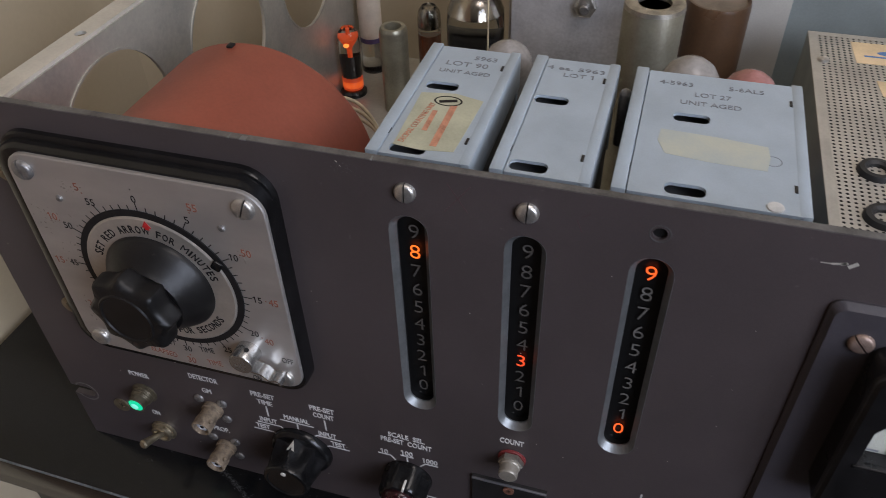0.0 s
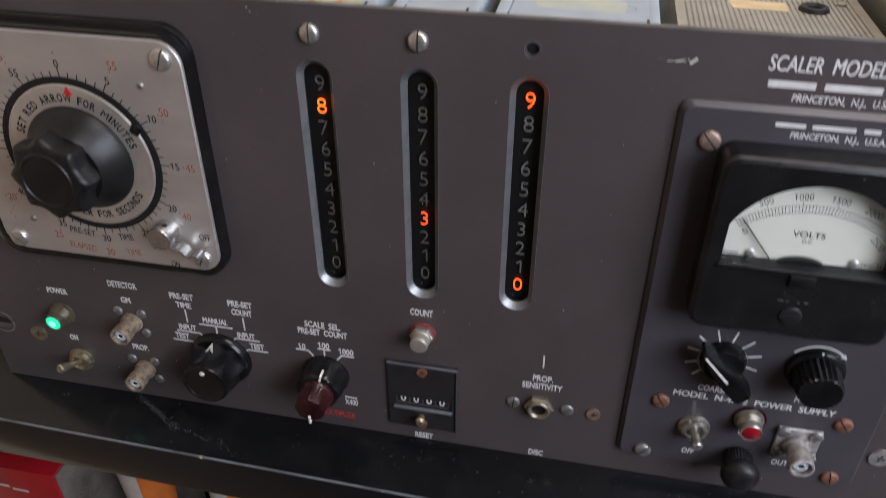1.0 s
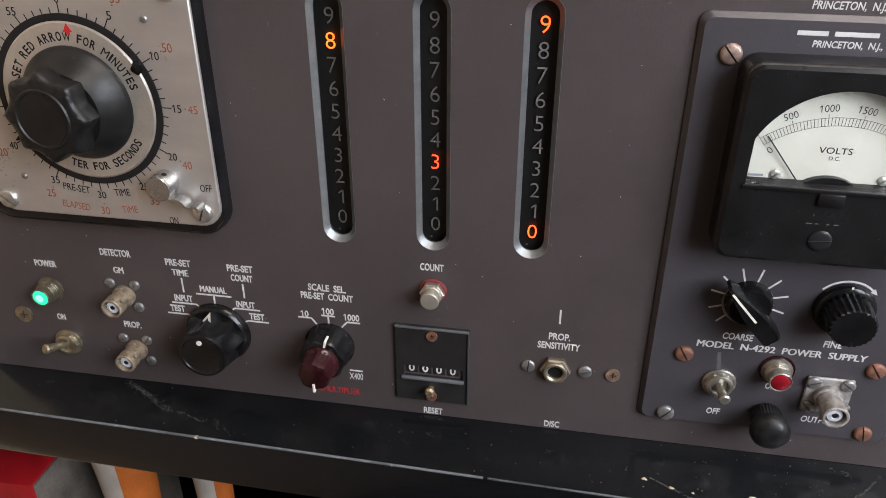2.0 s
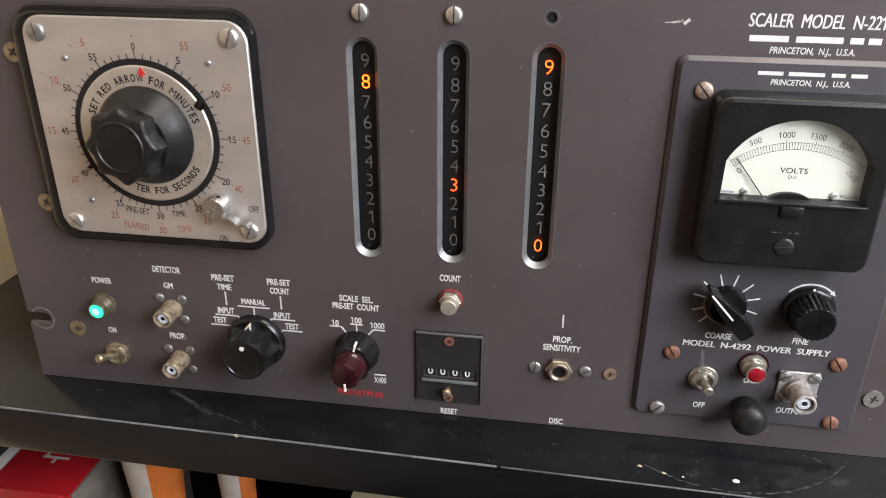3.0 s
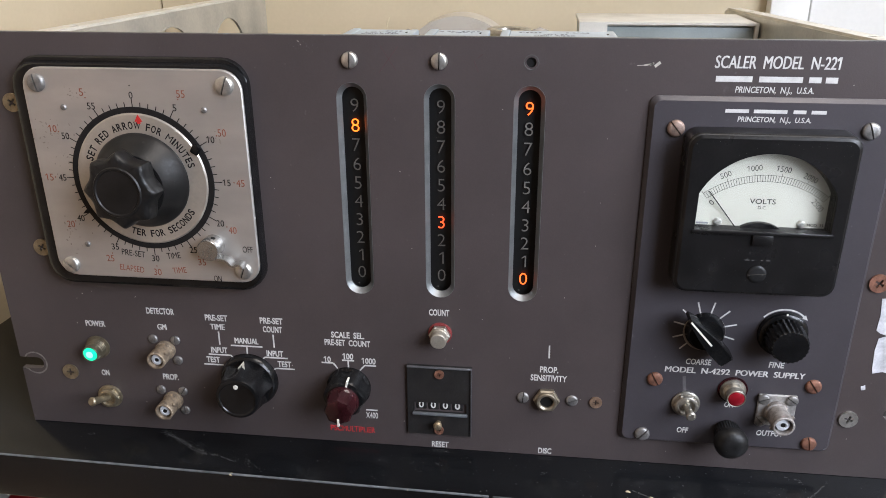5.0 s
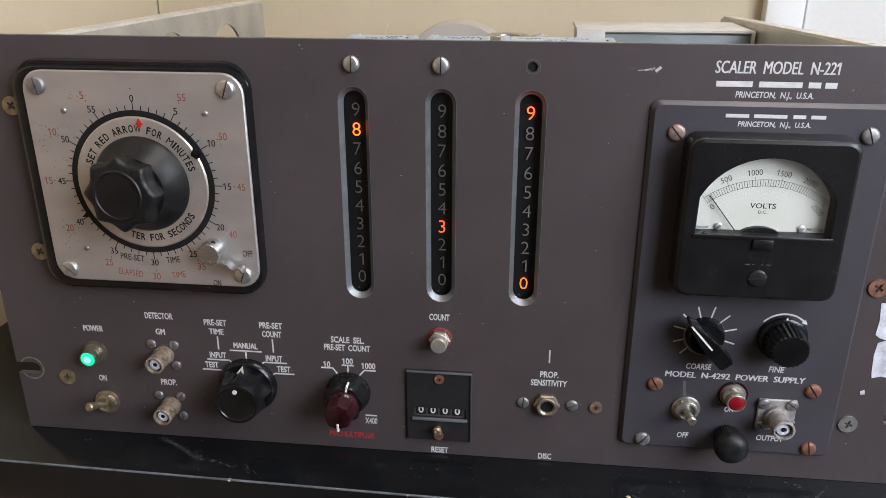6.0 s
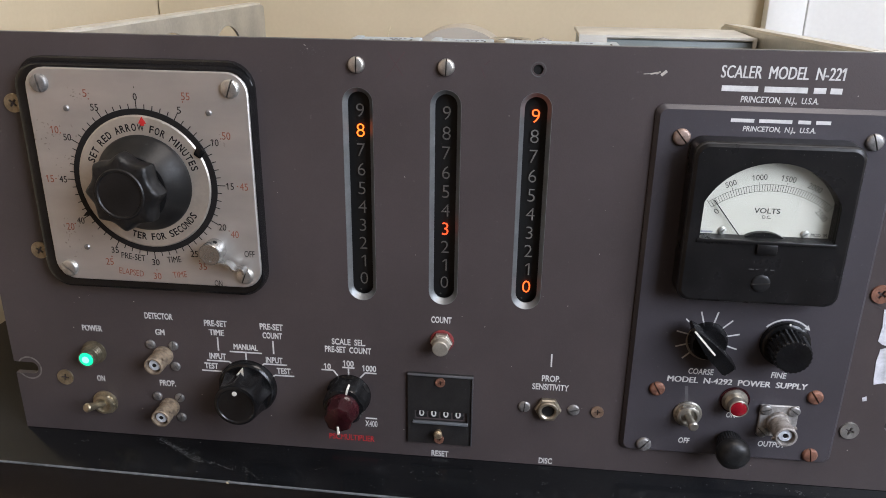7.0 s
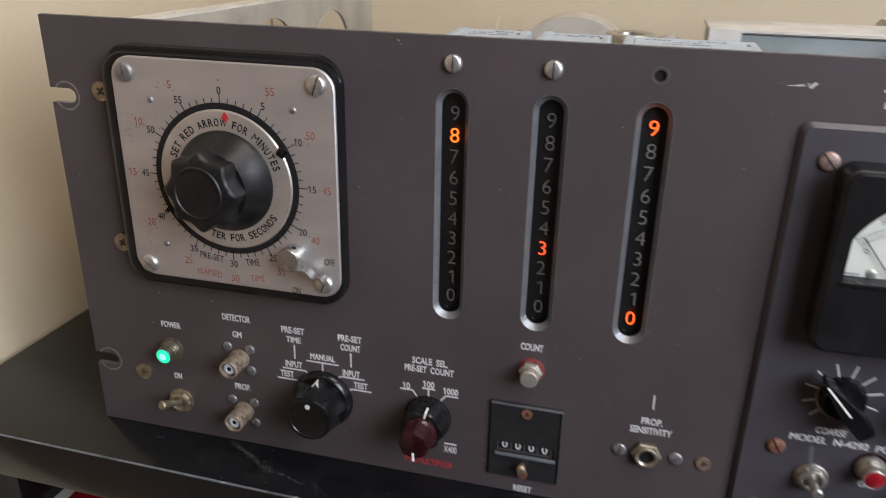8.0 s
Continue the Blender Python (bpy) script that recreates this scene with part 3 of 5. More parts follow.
for cz, c2 in ((39.7, 39.7), (186.0, 186.0)):
    ring = slab([(-241.2, c2 - 3.7)] + [(-232.5 + 7.2 * math.cos(radians(a)), c2 + 7.2 * math.sin(radians(a))) for a in range(-150, 151, 12)] + [(-241.2, c2 + 3.7)]
                + [(-232.5 + 6.3 * math.cos(radians(a)), c2 + 6.3 * math.sin(radians(a))) for a in range(145, -146, -12)], [], -0.06, 0.1)
    part("washer_mark", ring, DULL, panel, "bare ring rubbed by a rack bolt")
scratch = bmesh.new()
for x0, z0, x1, z1, w in ((92.5, 212.1, 96.5, 212.9, 0.7), (97.2, 211.6, 99.5, 213.6, 1.3), (95.0, 212.2, 96.8, 213.2, 0.8), (89.5, 212.0, 92.5, 212.2, 0.3),
                          (-65, 221.0, -64.2, 220.6, 0.25), (-63.6, 219.4, -63.2, 219.0, 0.2)):
    merge(scratch, bar(x0, z0, x1, z1, w, 0, BAREALU, None, depth=0.06))
for k in range(60):
    cx, cz, l = random.uniform(-235, 235), random.uniform(4, 220), random.uniform(0.15, 0.5)
    merge(scratch, bar(cx, cz, cx + l * random.choice((-1, 1)), cz + l * 0.6, random.uniform(0.15, 0.4), 0, BAREALU, None, depth=0.05))
smudge = bmesh.new()
for k in range(48):
    cx, cz, l = -62 + random.gauss(0, 2.6), 218.6 + random.gauss(0, 1.3), random.uniform(0.08, 0.3)
    merge(smudge, bar(cx, cz, cx + l * random.choice((-1, 1)), cz + random.uniform(-0.2, 0.2), random.uniform(0.1, 0.24), 0, DUST, None, depth=0.04))
tagged(part("pale_smudge", smudge, DUST, panel, "pale rubbed smudge under the top edge"), kind="stuff")
tagged(part("paint_chip", scratch, FLANGE, panel, "small bright chips in the paint"), kind="stuff")
crayon = bmesh.new()
for x0, z0, x1, z1 in ((-26, 219, -19, 208), (-18, 219, -27, 207), (17, 213, 19, 208), (18.5, 214, 21, 216)):
    merge(crayon, bar(x0, z0, x1, z1, 0.35, 0, REDINK, None, depth=0.04))
tagged(part("crayon_mark", crayon, mat("faint_crayon", (0.09, 0.05, 0.055), 0.5), panel, "faint reddish pencil marks"), kind="stuff")
torn = [(214.0, 104), (215.0, 95), (214.6, 87), (216.8, 85.4), (220.5, 84.2), (216.6, 82.6), (216.0, 76), (216.8, 66), (217.4, 63), (222, 64.2), (228, 62.4), (241, 64), (241, 106), (228, 105)]
part("torn_sticker", slab(torn, [], -0.25, 0.02), STICKER, panel, "torn remains of a white paper sticker")
part("torn_sticker", slab([(213.5, 55), (215.5, 56), (216, 53.5), (214, 53)], [], -0.2, 0.02), STICKER, panel, "torn remains of a white paper sticker")

for cx, cz in ((-212.7, 189.5), (-213.0, 112.0), (-211.7, 35.5), (211.0, 112.0), (211.0, 35.6), (212.0, 189.5)):
    cross_screw(cx, cz, 0, 4.7, scaler, RUST if (cx > 0 and cz > 100) else OLDBRASS if cx < 0 else STEEL, (cx * 7 + cz) % 90)

# chassis
part("chassis_deck", box(-204, 204, 3.5, 365, 55, 58, 0.6, 1), CHASSIS, scaler, "plated metal chassis deck")
HOLES = [(62.5, 168, 40.5), (166, 168, 40), (270, 166.5, 37.5)]
for side, fall in ((-1, 4.0), (1, 13.5)):
    back = 219 - fall
    sheet = slab([(3.4, 4), (366, 4), (366, back - 7), (364, back - 2), (359, back), (3.4, 219)], [circle(a, b, r, 40) for a, b, r in HOLES if side < 0], 205 * side, 206.6 * side,
                 lambda u, v, w: Vector((w, u, v)))
    plate = part("side_plate", sheet, CHASSIS, scaler, "plated side plate with large round holes" if side < 0 else "plain plated side plate")
    lip = slab([(206 * side, 3.4), (216.5 * side, 3.4), (216.5 * side, 359), (206 * side, 359)], [circle(210.5 * side, 62, 2.6, 16), circle(210.5 * side, 300, 2.6, 16)],
               219, 220.6, lambda u, v, w: Vector((u, v, w - fall * (v - 3.4) / 355.6)))
    part("flange", lip, FLANGE, plate, "light metal flange with bolt holes")
    # Black plugs added under the flange holes so they look dark and shaded.
    for cy in (62, 300):
        part("hole_backing", lathe((210.5 * side, cy, 210.0 - fall * cy / 356), UP, [(4.0, 0), (4.0, 6.0), (0, 6.0)], 12), VOID, plate)
    for a, b, r in HOLES if side < 0 else ():
        rim = lathe((205.8 * side, a, b), (-side, 0, 0), [(r + 0.7, 0), (r + 0.7, 1.4), (r - 0.3, 1.4), (r - 0.3, 0)], 40, caps=False)
        part("hole_rim", rim, CHASSIS, plate)

# the three readout slots
for n, cx in enumerate(SLOTS):
    rim = loft([(stadium(cx, 93.2, 202.4, 14.8), -0.03), (stadium(cx, 93.4, 202.2, 14.4), -0.03), (stadium(cx, 95.7, 199.9, 10.5), 2.6), (stadium(cx, 95.7, 199.9, 10.5), 3.3)])
    readout = part("readout_window", rim, BAREALU, scaler, "bevelled aluminium rim of a readout slot", smooth=20)
    well = loft([(stadium(cx, 94.3, 201.3, 12.5), 3.1), (stadium(cx, 94.3, 201.3, 12.5), 6.6)], cap_last=True)
    part("dark_well", well, VOID, readout)
    lit = ((8,), (3,), (9, 0))[n]
    for d in range(10):
        cz = 103.7 + 9.67 * d
        letters(str(d), cx, cz, 0, 7.0, ((LIT, LITRED, LITORANGE) if d in lit else (GHOST, GHOST, GHOSTLIGHT))[n], readout, y=5.6, bold=-0.012, name="numeral")
for cx in SLOTS[:2]:
    slotted_screw(cx, 212.6, 0, 3.9, scaler, STEEL, 88, 2.2)
bush = lathe((42.9, 3.0, 212.6), OUT, [(3.6, -0.3), (3.6, 3.02), (3.2, 3.1), (2.5, 2.7), (2.2, -5.0), (3.0, -5.0)], 24)
bush_part = part("threaded_bush", bush, mat("bush_steel", (0.13, 0.125, 0.125), 0.45, 0.6), scaler, "empty threaded hole")
# Black disc in place of the shade down the bore.
part("dark_bore", lathe((42.9, 1.2, 212.6), OUT, [(2.35, 0), (0, 0.1)], 16), VOID, bush_part)

# ---- printed lettering and lines on the panel ----
for text, cx, cz, w, h in (("POWER", -191.4, 67.4, 11.2, 4.1), ("ON", -190.9, 36.1, 4.6, 4.0), ("DETECTOR", -152.4, 77.1, 15.7, 4.1), ("GM", -152.8, 67.5, 5.0, 4.1),
                           ("PROP.", -152.0, 35.9, 9.2, 4.1), ("PRE-SET", -121.0, 74.8, 12.6, 4.0), ("TIME", -120.9, 69.4, 8.0, 4.0), ("MANUAL", -105.4, 61.6, 13.2, 4.0),
                           ("INPUT", -121.5, 55.0, 9.3, 4.0), ("TEST", -125.6, 48.8, 7.6, 4.0), ("PRE-SET", -90.3, 74.7, 12.6, 4.0), ("COUNT", -90.1, 69.5, 10.6, 4.0),
                           ("INPUT", -90.0, 54.7, 9.3, 4.0), ("TEST", -85.1, 48.4, 7.6, 4.0), ("SCALE  SEL.", -48.8, 68.5, 18.0, 4.0), ("PRE-SET  COUNT", -49.2, 63.8, 25.0, 4.0),
                           ("10", -60.8, 53.1, 3.8, 4.0), ("100", -49.3, 55.6, 5.9, 4.0), ("1000", -38.0, 53.4, 7.6, 4.0), ("COUNT", 0.4, 84.7, 10.6, 4.0),
                           ("RESET", 0.6, 2.9, 9.4, 4.0), ("DISC", 58.4, 3.3, 7.2, 4.0), ("PROP.", 58.4, 54.5, 9.6, 4.0), ("SENSITIVITY", 58.4, 49.4, 19.0, 4.0)):
    letters(text, cx, cz, w, h * 0.9, WHITE, panel, bold=0.024)
letters("X400", -37.5, 19.0, 6.8, 4.0, WHITE, panel, bold=0.01)
letters("PSC", -58.3, 9.2, 6.4, 3.6, REDLET, panel, bold=0.02)
letters("MULTIPLIER", -45.4, 9.2, 18.6, 3.8, REDLET, panel, bold=0.009)
letters("SCALER  MODEL  N-221", 149.2, 214.3, 52.5, 5.7, WHITE, panel, bold=0.016, shear=0.06)
letters("PRINCETON,  N.J.,  U.S.A.", 149.6, 202.3, 33.4, 2.8, WHITE, panel, bold=0.015, shear=0.1)
word_bars(((124.0, 139.6), (142.4, 160.8), (163.4, 168.6), (170.4, 175.4)), 206.8, 2.5, 0, WHITE, panel)
for x0, z0, x1, z1 in ((-120.6, 66.4, -120.7, 58.4), (-114.5, 58.3, -96.6, 58.3), (-105.5, 58.3, -105.6, 52.8), (-127.8, 52.0, -115.2, 52.0), (-115.2, 52.0, -112.9, 49.6),
                       (-131.1, 45.6, -120.0, 45.6), (-90.0, 66.3, -90.0, 58.4), (-95.8, 52.0, -83.0, 52.0), (-95.8, 52.0, -98.2, 49.8), (-90.0, 45.4, -79.4, 45.4), (-90.0, 45.4, -91.8, 44.2),
                       (-64.1, 50.9, -57.6, 50.9), (-57.6, 50.9, -55.3, 47.7), (-52.6, 53.0, -46.0, 53.0), (-49.3, 53.0, -49.3, 48.8), (-34.0, 50.5, -40.3, 50.5), (-40.3, 50.5, -43.0, 47.3),
                       (-40.6, 22.3, -34.2, 22.3), (57.9, 68.8, 58.0, 61.3)):
    bar(x0, z0, x1, z1, 0.8, 0, WHITE, panel)

# ---- the pre-set timer ----
bezel = loft([(rounded(-207.0, -89.2, 94.2, 213.0, 13), -0.02), (rounded(-207.0, -89.2, 94.2, 213.0, 13), -2.4), (rounded(-206.6, -89.2, 94.5, 212.3, 12.6), -3.2),
              (rounded(-206.4, -89.2, 94.9, 210.9, 12.4), -3.5), (rounded(-206.2, -89.2, 95.0, 210.8, 12.3), -5.6), (rounded(-205.4, -89.3, 95.8, 210.3, 11.8), -7.3),
              (rounded(-203.0, -89.4, 97.4, 209.8, 11), -8.4), (rounded(-199.5, -89.6, 100.4, 209.0, 10), -8.5)], True, True)
timer = part("preset_timer", bezel, BLACK, scaler, "black-framed timer with a silver dial and black knob", smooth=30)
TX, TZ = -144.6, 154.6
dial = loft([(rounded(-198.6, -89.9, 101.2, 208.8, 10), -8.3), (rounded(-198.6, -89.9, 101.2, 208.8, 10), -9.7), (rounded(-198.1, -90.4, 101.7, 208.3, 9.6), -10.1)], True, True)
part("dial_plate", dial, ALU, timer, "brushed silver dial plate with faint stains", smooth=30)
stain = bmesh.new()
for cx, cz, n, w in ((-190, 178, 26, 5.0), (-172, 196, 12, 2.2), (-188, 124, 20, 4.0), (-184, 162, 10, 3.0), (-104, 176, 6, 3.0)):
    for k in range(n):
        x, z, r = cx + random.gauss(0, w), cz + random.gauss(0, w), random.uniform(0.15, 0.6)
        lathe((x, -10.06, z), OUT, [(r, 0), (r, 0.07)], 7, stain, lambda a, d: 1 + 0.4 * math.sin(2 * a + x) + 0.2 * math.sin(5 * a + z))
tagged(part("dial_stain", stain, mat("dull_stain", (0.44, 0.41, 0.375), 0.45, 0.75, 0.2, 200, 900), timer, "dull corroded specks on the dial plate"), kind="stuff")
part("dial_ring", lathe((TX, -10.0, TZ), OUT, [(36.2, 0), (36.2, 0.6), (33.4, 0.7), (33.4, 0)], 72), INK, timer, "black ring round the dial")
part("dial_disc", lathe((TX, -10.0, TZ), OUT, [(33.3, 0), (33.3, 0.8), (32.6, 1.3), (0, 1.3)], 72), DISC, timer, "silver setting disc")
ticks = bmesh.new()
for k in range(60):
    a = radians(6 * k)
    r1 = 40.2 if k % 5 == 0 else 38.4
    merge(ticks, bar(TX + 36.0 * math.sin(a), TZ + 36.0 * math.cos(a), TX + r1 * math.sin(a), TZ + r1 * math.cos(a), 0.42, -10.1, INK, None, depth=0.08))
tagged(part("minute_mark", ticks, INK, timer), kind="stuff")
for k in range(12):
    a = radians(30 * k)
    rx = 42.5 if k in (2, 3, 4, 8, 9, 10) else 41.8
    letters(str(5 * k), TX + rx * math.sin(a), TZ + rx * math.cos(a), 1.9 if k < 2 else 3.9, 3.5, INK, timer, y=-10.1, bold=0.0)
    if k:
        letters(str(60 - 5 * k), TX + 49.4 * math.sin(a), TZ + 49.4 * math.cos(a), 4.1 if k < 11 else 2.0, 3.8, REDINK, timer, y=-10.1, bold=0.0)
    part("red_dot", lathe((TX + 46.2 * math.sin(a), -10.05, TZ + 46.2 * math.cos(a)), OUT, [(0.35, 0), (0.35, 0.1)], 8), INK if k == 0 else REDINK, timer)
for text, cx, cz, w, material in (("PRE-SET", -156.2, 115.2, 12.5, INK), ("TIME", -134.7, 114.8, 7.2, INK), ("ELAPSED", -158.3, 106.6, 13.0, REDINK), ("TIME", -132.7, 106.7, 7.4, REDINK),
                                  ("OFF", -95.1, 119.8, 5.2, INK), ("ON", -112.6, 103.0, 4.0, INK)):
    letters(text, cx, cz, w, 3.5, material, timer, y=-10.1, bold=-0.004, degrees=(6 if cx < -150 else (-6 if cx < -130 else 0)) * (1 if cz < 116 and cz > 104 else 0))
arc_letters("SET RED ARROW FOR MINUTES", TX, TZ, 27.6, 159, 16, 3.7, INK, timer, -11.3, bold=0.018, wide=0.62)
arc_letters("TER FOR SECONDS", TX, TZ, 27.6, 250, 328, 3.7, INK, timer, -11.3, True, bold=0.018, wide=0.62)
arrow = [(0, 33.0), (2.0, 29.6), (0.9, 29.6), (0.9, 28.6), (-0.9, 28.6), (-0.9, 29.6), (-2.0, 29.6)]
part("red_arrow", slab([(TX + 2.6 + u, TZ + v - 0.3) for u, v in arrow], [], -11.45, -11.25), REDARROW, timer, "small red arrow")
tri = slab([(TX - 29.6, TZ - 18.0), (TX - 34.6, TZ - 18.6), (TX - 31.4, TZ - 15.2)], [], -11.0, -10.1)
part("black_pointer", tri, INK, timer)
tab = turned(box(TX + 27.4, TX + 31.6, -12.6, -11.2, TZ + 14.0, TZ + 19.0, 0.9), TX + 29.5, 0, TZ + 16.5, 32)
part("black_pointer", tab, BLACK, timer)
part("knob_skirt", lathe((TX, -11.2, TZ), OUT, [(23.9, 0), (23.9, 1.0), (23.2, 2.4), (20.6, 6.0), (17.6, 9.6), (16.4, 12.0), (0, 12.0)], 64), SATIN, timer, "smooth round black knob skirt")


def lobes(count, depth, sharp=1.0):
    return lambda a, d: 1.0 - depth * (0.5 - 0.5 * math.cos(count * a)) ** sharp


def scallops(count, depth, start, end):
    """Wide shallow hollows with small tips between them, between two distances along the axis."""
    return lambda a, d: 1.0 - depth * (abs(math.sin(count * a / 2)) ** 1.2 if start < d < end else 0.8)


def worn(count, depth, start, end=1000.0):
    """Flutes between two distances along the axis."""
    return lambda a, d: 1.0 - (depth * (0.5 - 0.5 * math.cos(count * a)) ** 1.6 if start < d < end else depth * 0.35)


part("knob", lathe((TX - 0.4, -21.4, TZ + 0.4), (-0.045, -1, 0.04), [(14.4, 0), (16.4, 0.9), (18.2, 2.6), (18.8, 4.0), (18.6, 9.4), (17.8, 11.2), (16.4, 12.2), (13.9, 12.5), (13.3, 13.1), (12.4, 13.1), (11.9, 12.5), (0, 12.7)], 96,
                   shape=scallops(8, 0.15, 0.5, 12.3)), SATIN, timer, "fluted black knob")
for cx, cz, d in ((-191, 201.4, 100), (-98, 201.4, 70), (-191.2, 107.2, 140), (-98.2, 108, 70)):
    slotted_screw(cx, cz, -10.1, 4.4, timer, DULL if cz > 200 and cx < -150 else STEEL, d, 2.0)
for cx, cz in ((-179.5, 189.8), (-109.3, 189.9), (-180.2, 119.1)):
    part("rivet", lathe((cx, -10.0, cz), OUT, [(1.5, 0), (1.5, 0.5), (1.0, 1.0), (0, 1.1)], 14), DULL, timer)
LEVER = mat("bright_nickel", (0.46, 0.455, 0.44), 0.24, 0.9, 0.1, 60, 900, 0.02)
boss = lathe((-112.4, -10.0, 121.6), OUT, [(5.6, 0), (5.6, 8.0), (5.2, 8.6), (0, 8.7)], 32)
part("lever_boss", boss, LEVER, timer, "polished round lever boss")
bends = [(-110.4, 117.2), (-107.6, 116.6), (-105.2, 116.4), (-103.4, 115.2), (-102.0, 113.6), (-100.2, 113.2), (-98.4, 114.0), (-96.9, 113.4), (-96.3, 111.6)]
curve = []
for k in range(len(bends) - 1):
    p0, p1, p2, p3 = (Vector(bends[max(0, min(len(bends) - 1, k + q))]) for q in (-1, 0, 1, 2))
    for f in (0.0, 0.25, 0.5, 0.75):
        curve.append(0.5 * (2 * p1 + (p2 - p0) * f + (2 * p0 - 5 * p1 + 4 * p2 - p3) * f * f + (3 * p1 - p0 - 3 * p2 + p3) * f ** 3))
curve.append(Vector(bends[-1]))
sides = ([], [])
for k, p in enumerate(curve):
    d = (curve[min(k + 1, len(curve) - 1)] - curve[max(k - 1, 0)]).normalized()
    sides[0].append((p.x - d.y * 0.5, p.y + d.x * 0.5))
    sides[1].append((p.x + d.y * 0.5, p.y - d.x * 0.5))
strip = slab(sides[0] + sides[1][::-1], [], -17.6, -11.6)
# Black disc laid on the boss as its shaded hole.
part("lever_hole", lathe((-110.6, -14.6, 126.8), (0.35, 0, 0.94), [(1.1, 0), (1.1, 0.32), (0, 0.32)], 14), VOID, timer)
part("lever_strip", strip, LEVER, timer, "bent polished lever strip")

# ---- switches, lamps, sockets and knobs of the panel ----


def pilot_lamp(cx, cz, y, parent, lens, nut_material, reach, nut_r, lens_r, label):
    body = part("pilot_lamp", lathe((cx, y, cz), OUT, [(nut_r + 0.9, 0), (nut_r + 0.9, 0.7), (nut_r, 0.9), (nut_r * 0.86, 1.2), (nut_r * 0.84, reach * 0.55), (lens_r + 0.7, reach * 0.6), (lens_r + 0.7, reach * 0.98), (lens_r + 0.4, reach * 1.02), (lens_r, reach * 1.0), (lens_r, reach * 0.8)], 28),
                nut_material, parent, label)
    for k in range(3):
        part("collar_ridge", lathe((cx, y - 1.5 - k * reach * 0.13, cz), OUT, [(nut_r * 0.9, 0), (nut_r * 0.94, reach * 0.04), (nut_r * 0.9, reach * 0.08)], 28), nut_material, body)
    part("lens", lathe((cx, y - reach * 0.8, cz), OUT, [(lens_r, -0.5), (lens_r, reach * 0.19), (lens_r * 0.75, reach * 0.26), (0, reach * 0.29)], 24), lens, body)
    if lens == GREENLAMP:
        part("lit_core", lathe((cx, y - reach * 1.06, cz), OUT, [(lens_r * 0.55, -0.6), (lens_r * 0.5, reach * 0.025), (0, reach * 0.04)], 20), LAMPCORE, body)
    return body


pilot_lamp(-192.2, 52.6, 0, scaler, GREENLAMP, OLIVE, 8.8, 6.0, 4.0, "green glowing pilot lamp in a brass bezel")


def toggle(cx, cz, y, tip, parent, label, metal=NICKEL):
    base = part("toggle_switch", lathe((cx, y, cz), OUT, [(7.2, 0), (7.2, 1.0), (6.6, 1.4), (5.9, 1.4), (5.7, 3.6), (5.0, 4.0), (4.2, 4.0), (3.6, 2.6), (0, 2.6)], 30), metal, parent, label)
    d = Vector(tip) - Vector((cx, y - 2, cz))
    ln = d.length
    part("lever", lathe((cx, y - 2, cz), d, [(1.7, 0), (1.9, ln * 0.5), (2.5, ln * 0.85), (2.6, ln * 0.93), (1.9, ln * 0.985), (0, ln)], 18), metal, base)
    part("collar", lathe((cx, y - 1.4, cz), OUT, [(6.4, 0), (6.4, 1.2), (5.9, 1.6), (5.6, 1.2), (5.6, 0)], 6), metal, base)
    return base


toggle(-190.2, 20.8, 0, (-193.4, -14.8, 25.6), scaler, "dull brass toggle switch flipped up", OLDBRASS)


def coaxial_socket(cx, cz, y, reach, r, parent, metal, label):
    body = part("coaxial_socket", lathe((cx, y, cz), OUT, [(r * 1.08, 0), (r * 1.08, reach * 0.18), (r * 0.92, reach * 0.2), (r * 0.92, reach * 0.5), (r, reach * 0.55), (r, reach * 0.97), (r * 0.92, reach), (r * 0.8, reach), (r * 0.78, reach * 0.6), (0, reach * 0.6)], 28),
                metal, parent, label)
    part("insulator", lathe((cx, y - reach * 0.55, cz), OUT, [(r * 0.62, 0), (r * 0.6, reach * 0.32), (r * 0.3, reach * 0.36), (r * 0.22, reach * 0.3), (0, reach * 0.3)], 20), COOLWHITE, body)
    part("contact", lathe((cx, y - reach * 0.8, cz), OUT, [(r * 0.2, 0), (r * 0.2, reach * 0.1), (0, reach * 0.1)], 10), INK, body)
    for a in (35, 215):
        u, v = math.cos(radians(a)), math.sin(radians(a))
        part("bayonet_lug", lathe((cx + u * r * 0.9, y - reach * 0.75, cz + v * r * 0.9), (u, 0, v), [(0.9, 0), (0.9, r * 0.3), (0, r * 0.34)], 10), metal, body)
    return body


for cz, socket_z, top in ((53.4, 53.4, 59.8), (20.8, 20.8, 27.1)):
    coaxial_socket(-152.2, socket_z, 0, 13.2, 5.1, scaler, CORRODED, "tarnished brown brass coaxial socket")
    for dx, dz in ((-6.5, 6.3), (6.4, 6.2), (6.3, -6.4)):
        slotted_screw(-152.3 + dx, cz + dz, 0, 2.7, scaler, DULL, (dx * 23 + dz * 11 + cz) % 180, 1.2)

KX, KZ = -105.5, 37.6
sel = part("selector_knob", lathe((KX, -0.3, KZ), OUT, [(16.2, 0), (16.2, 1.6), (15.4, 3.4), (14.4, 4.2), (0, 4.2)], 56), BLACK, scaler, "black fluted rotary selector knob")
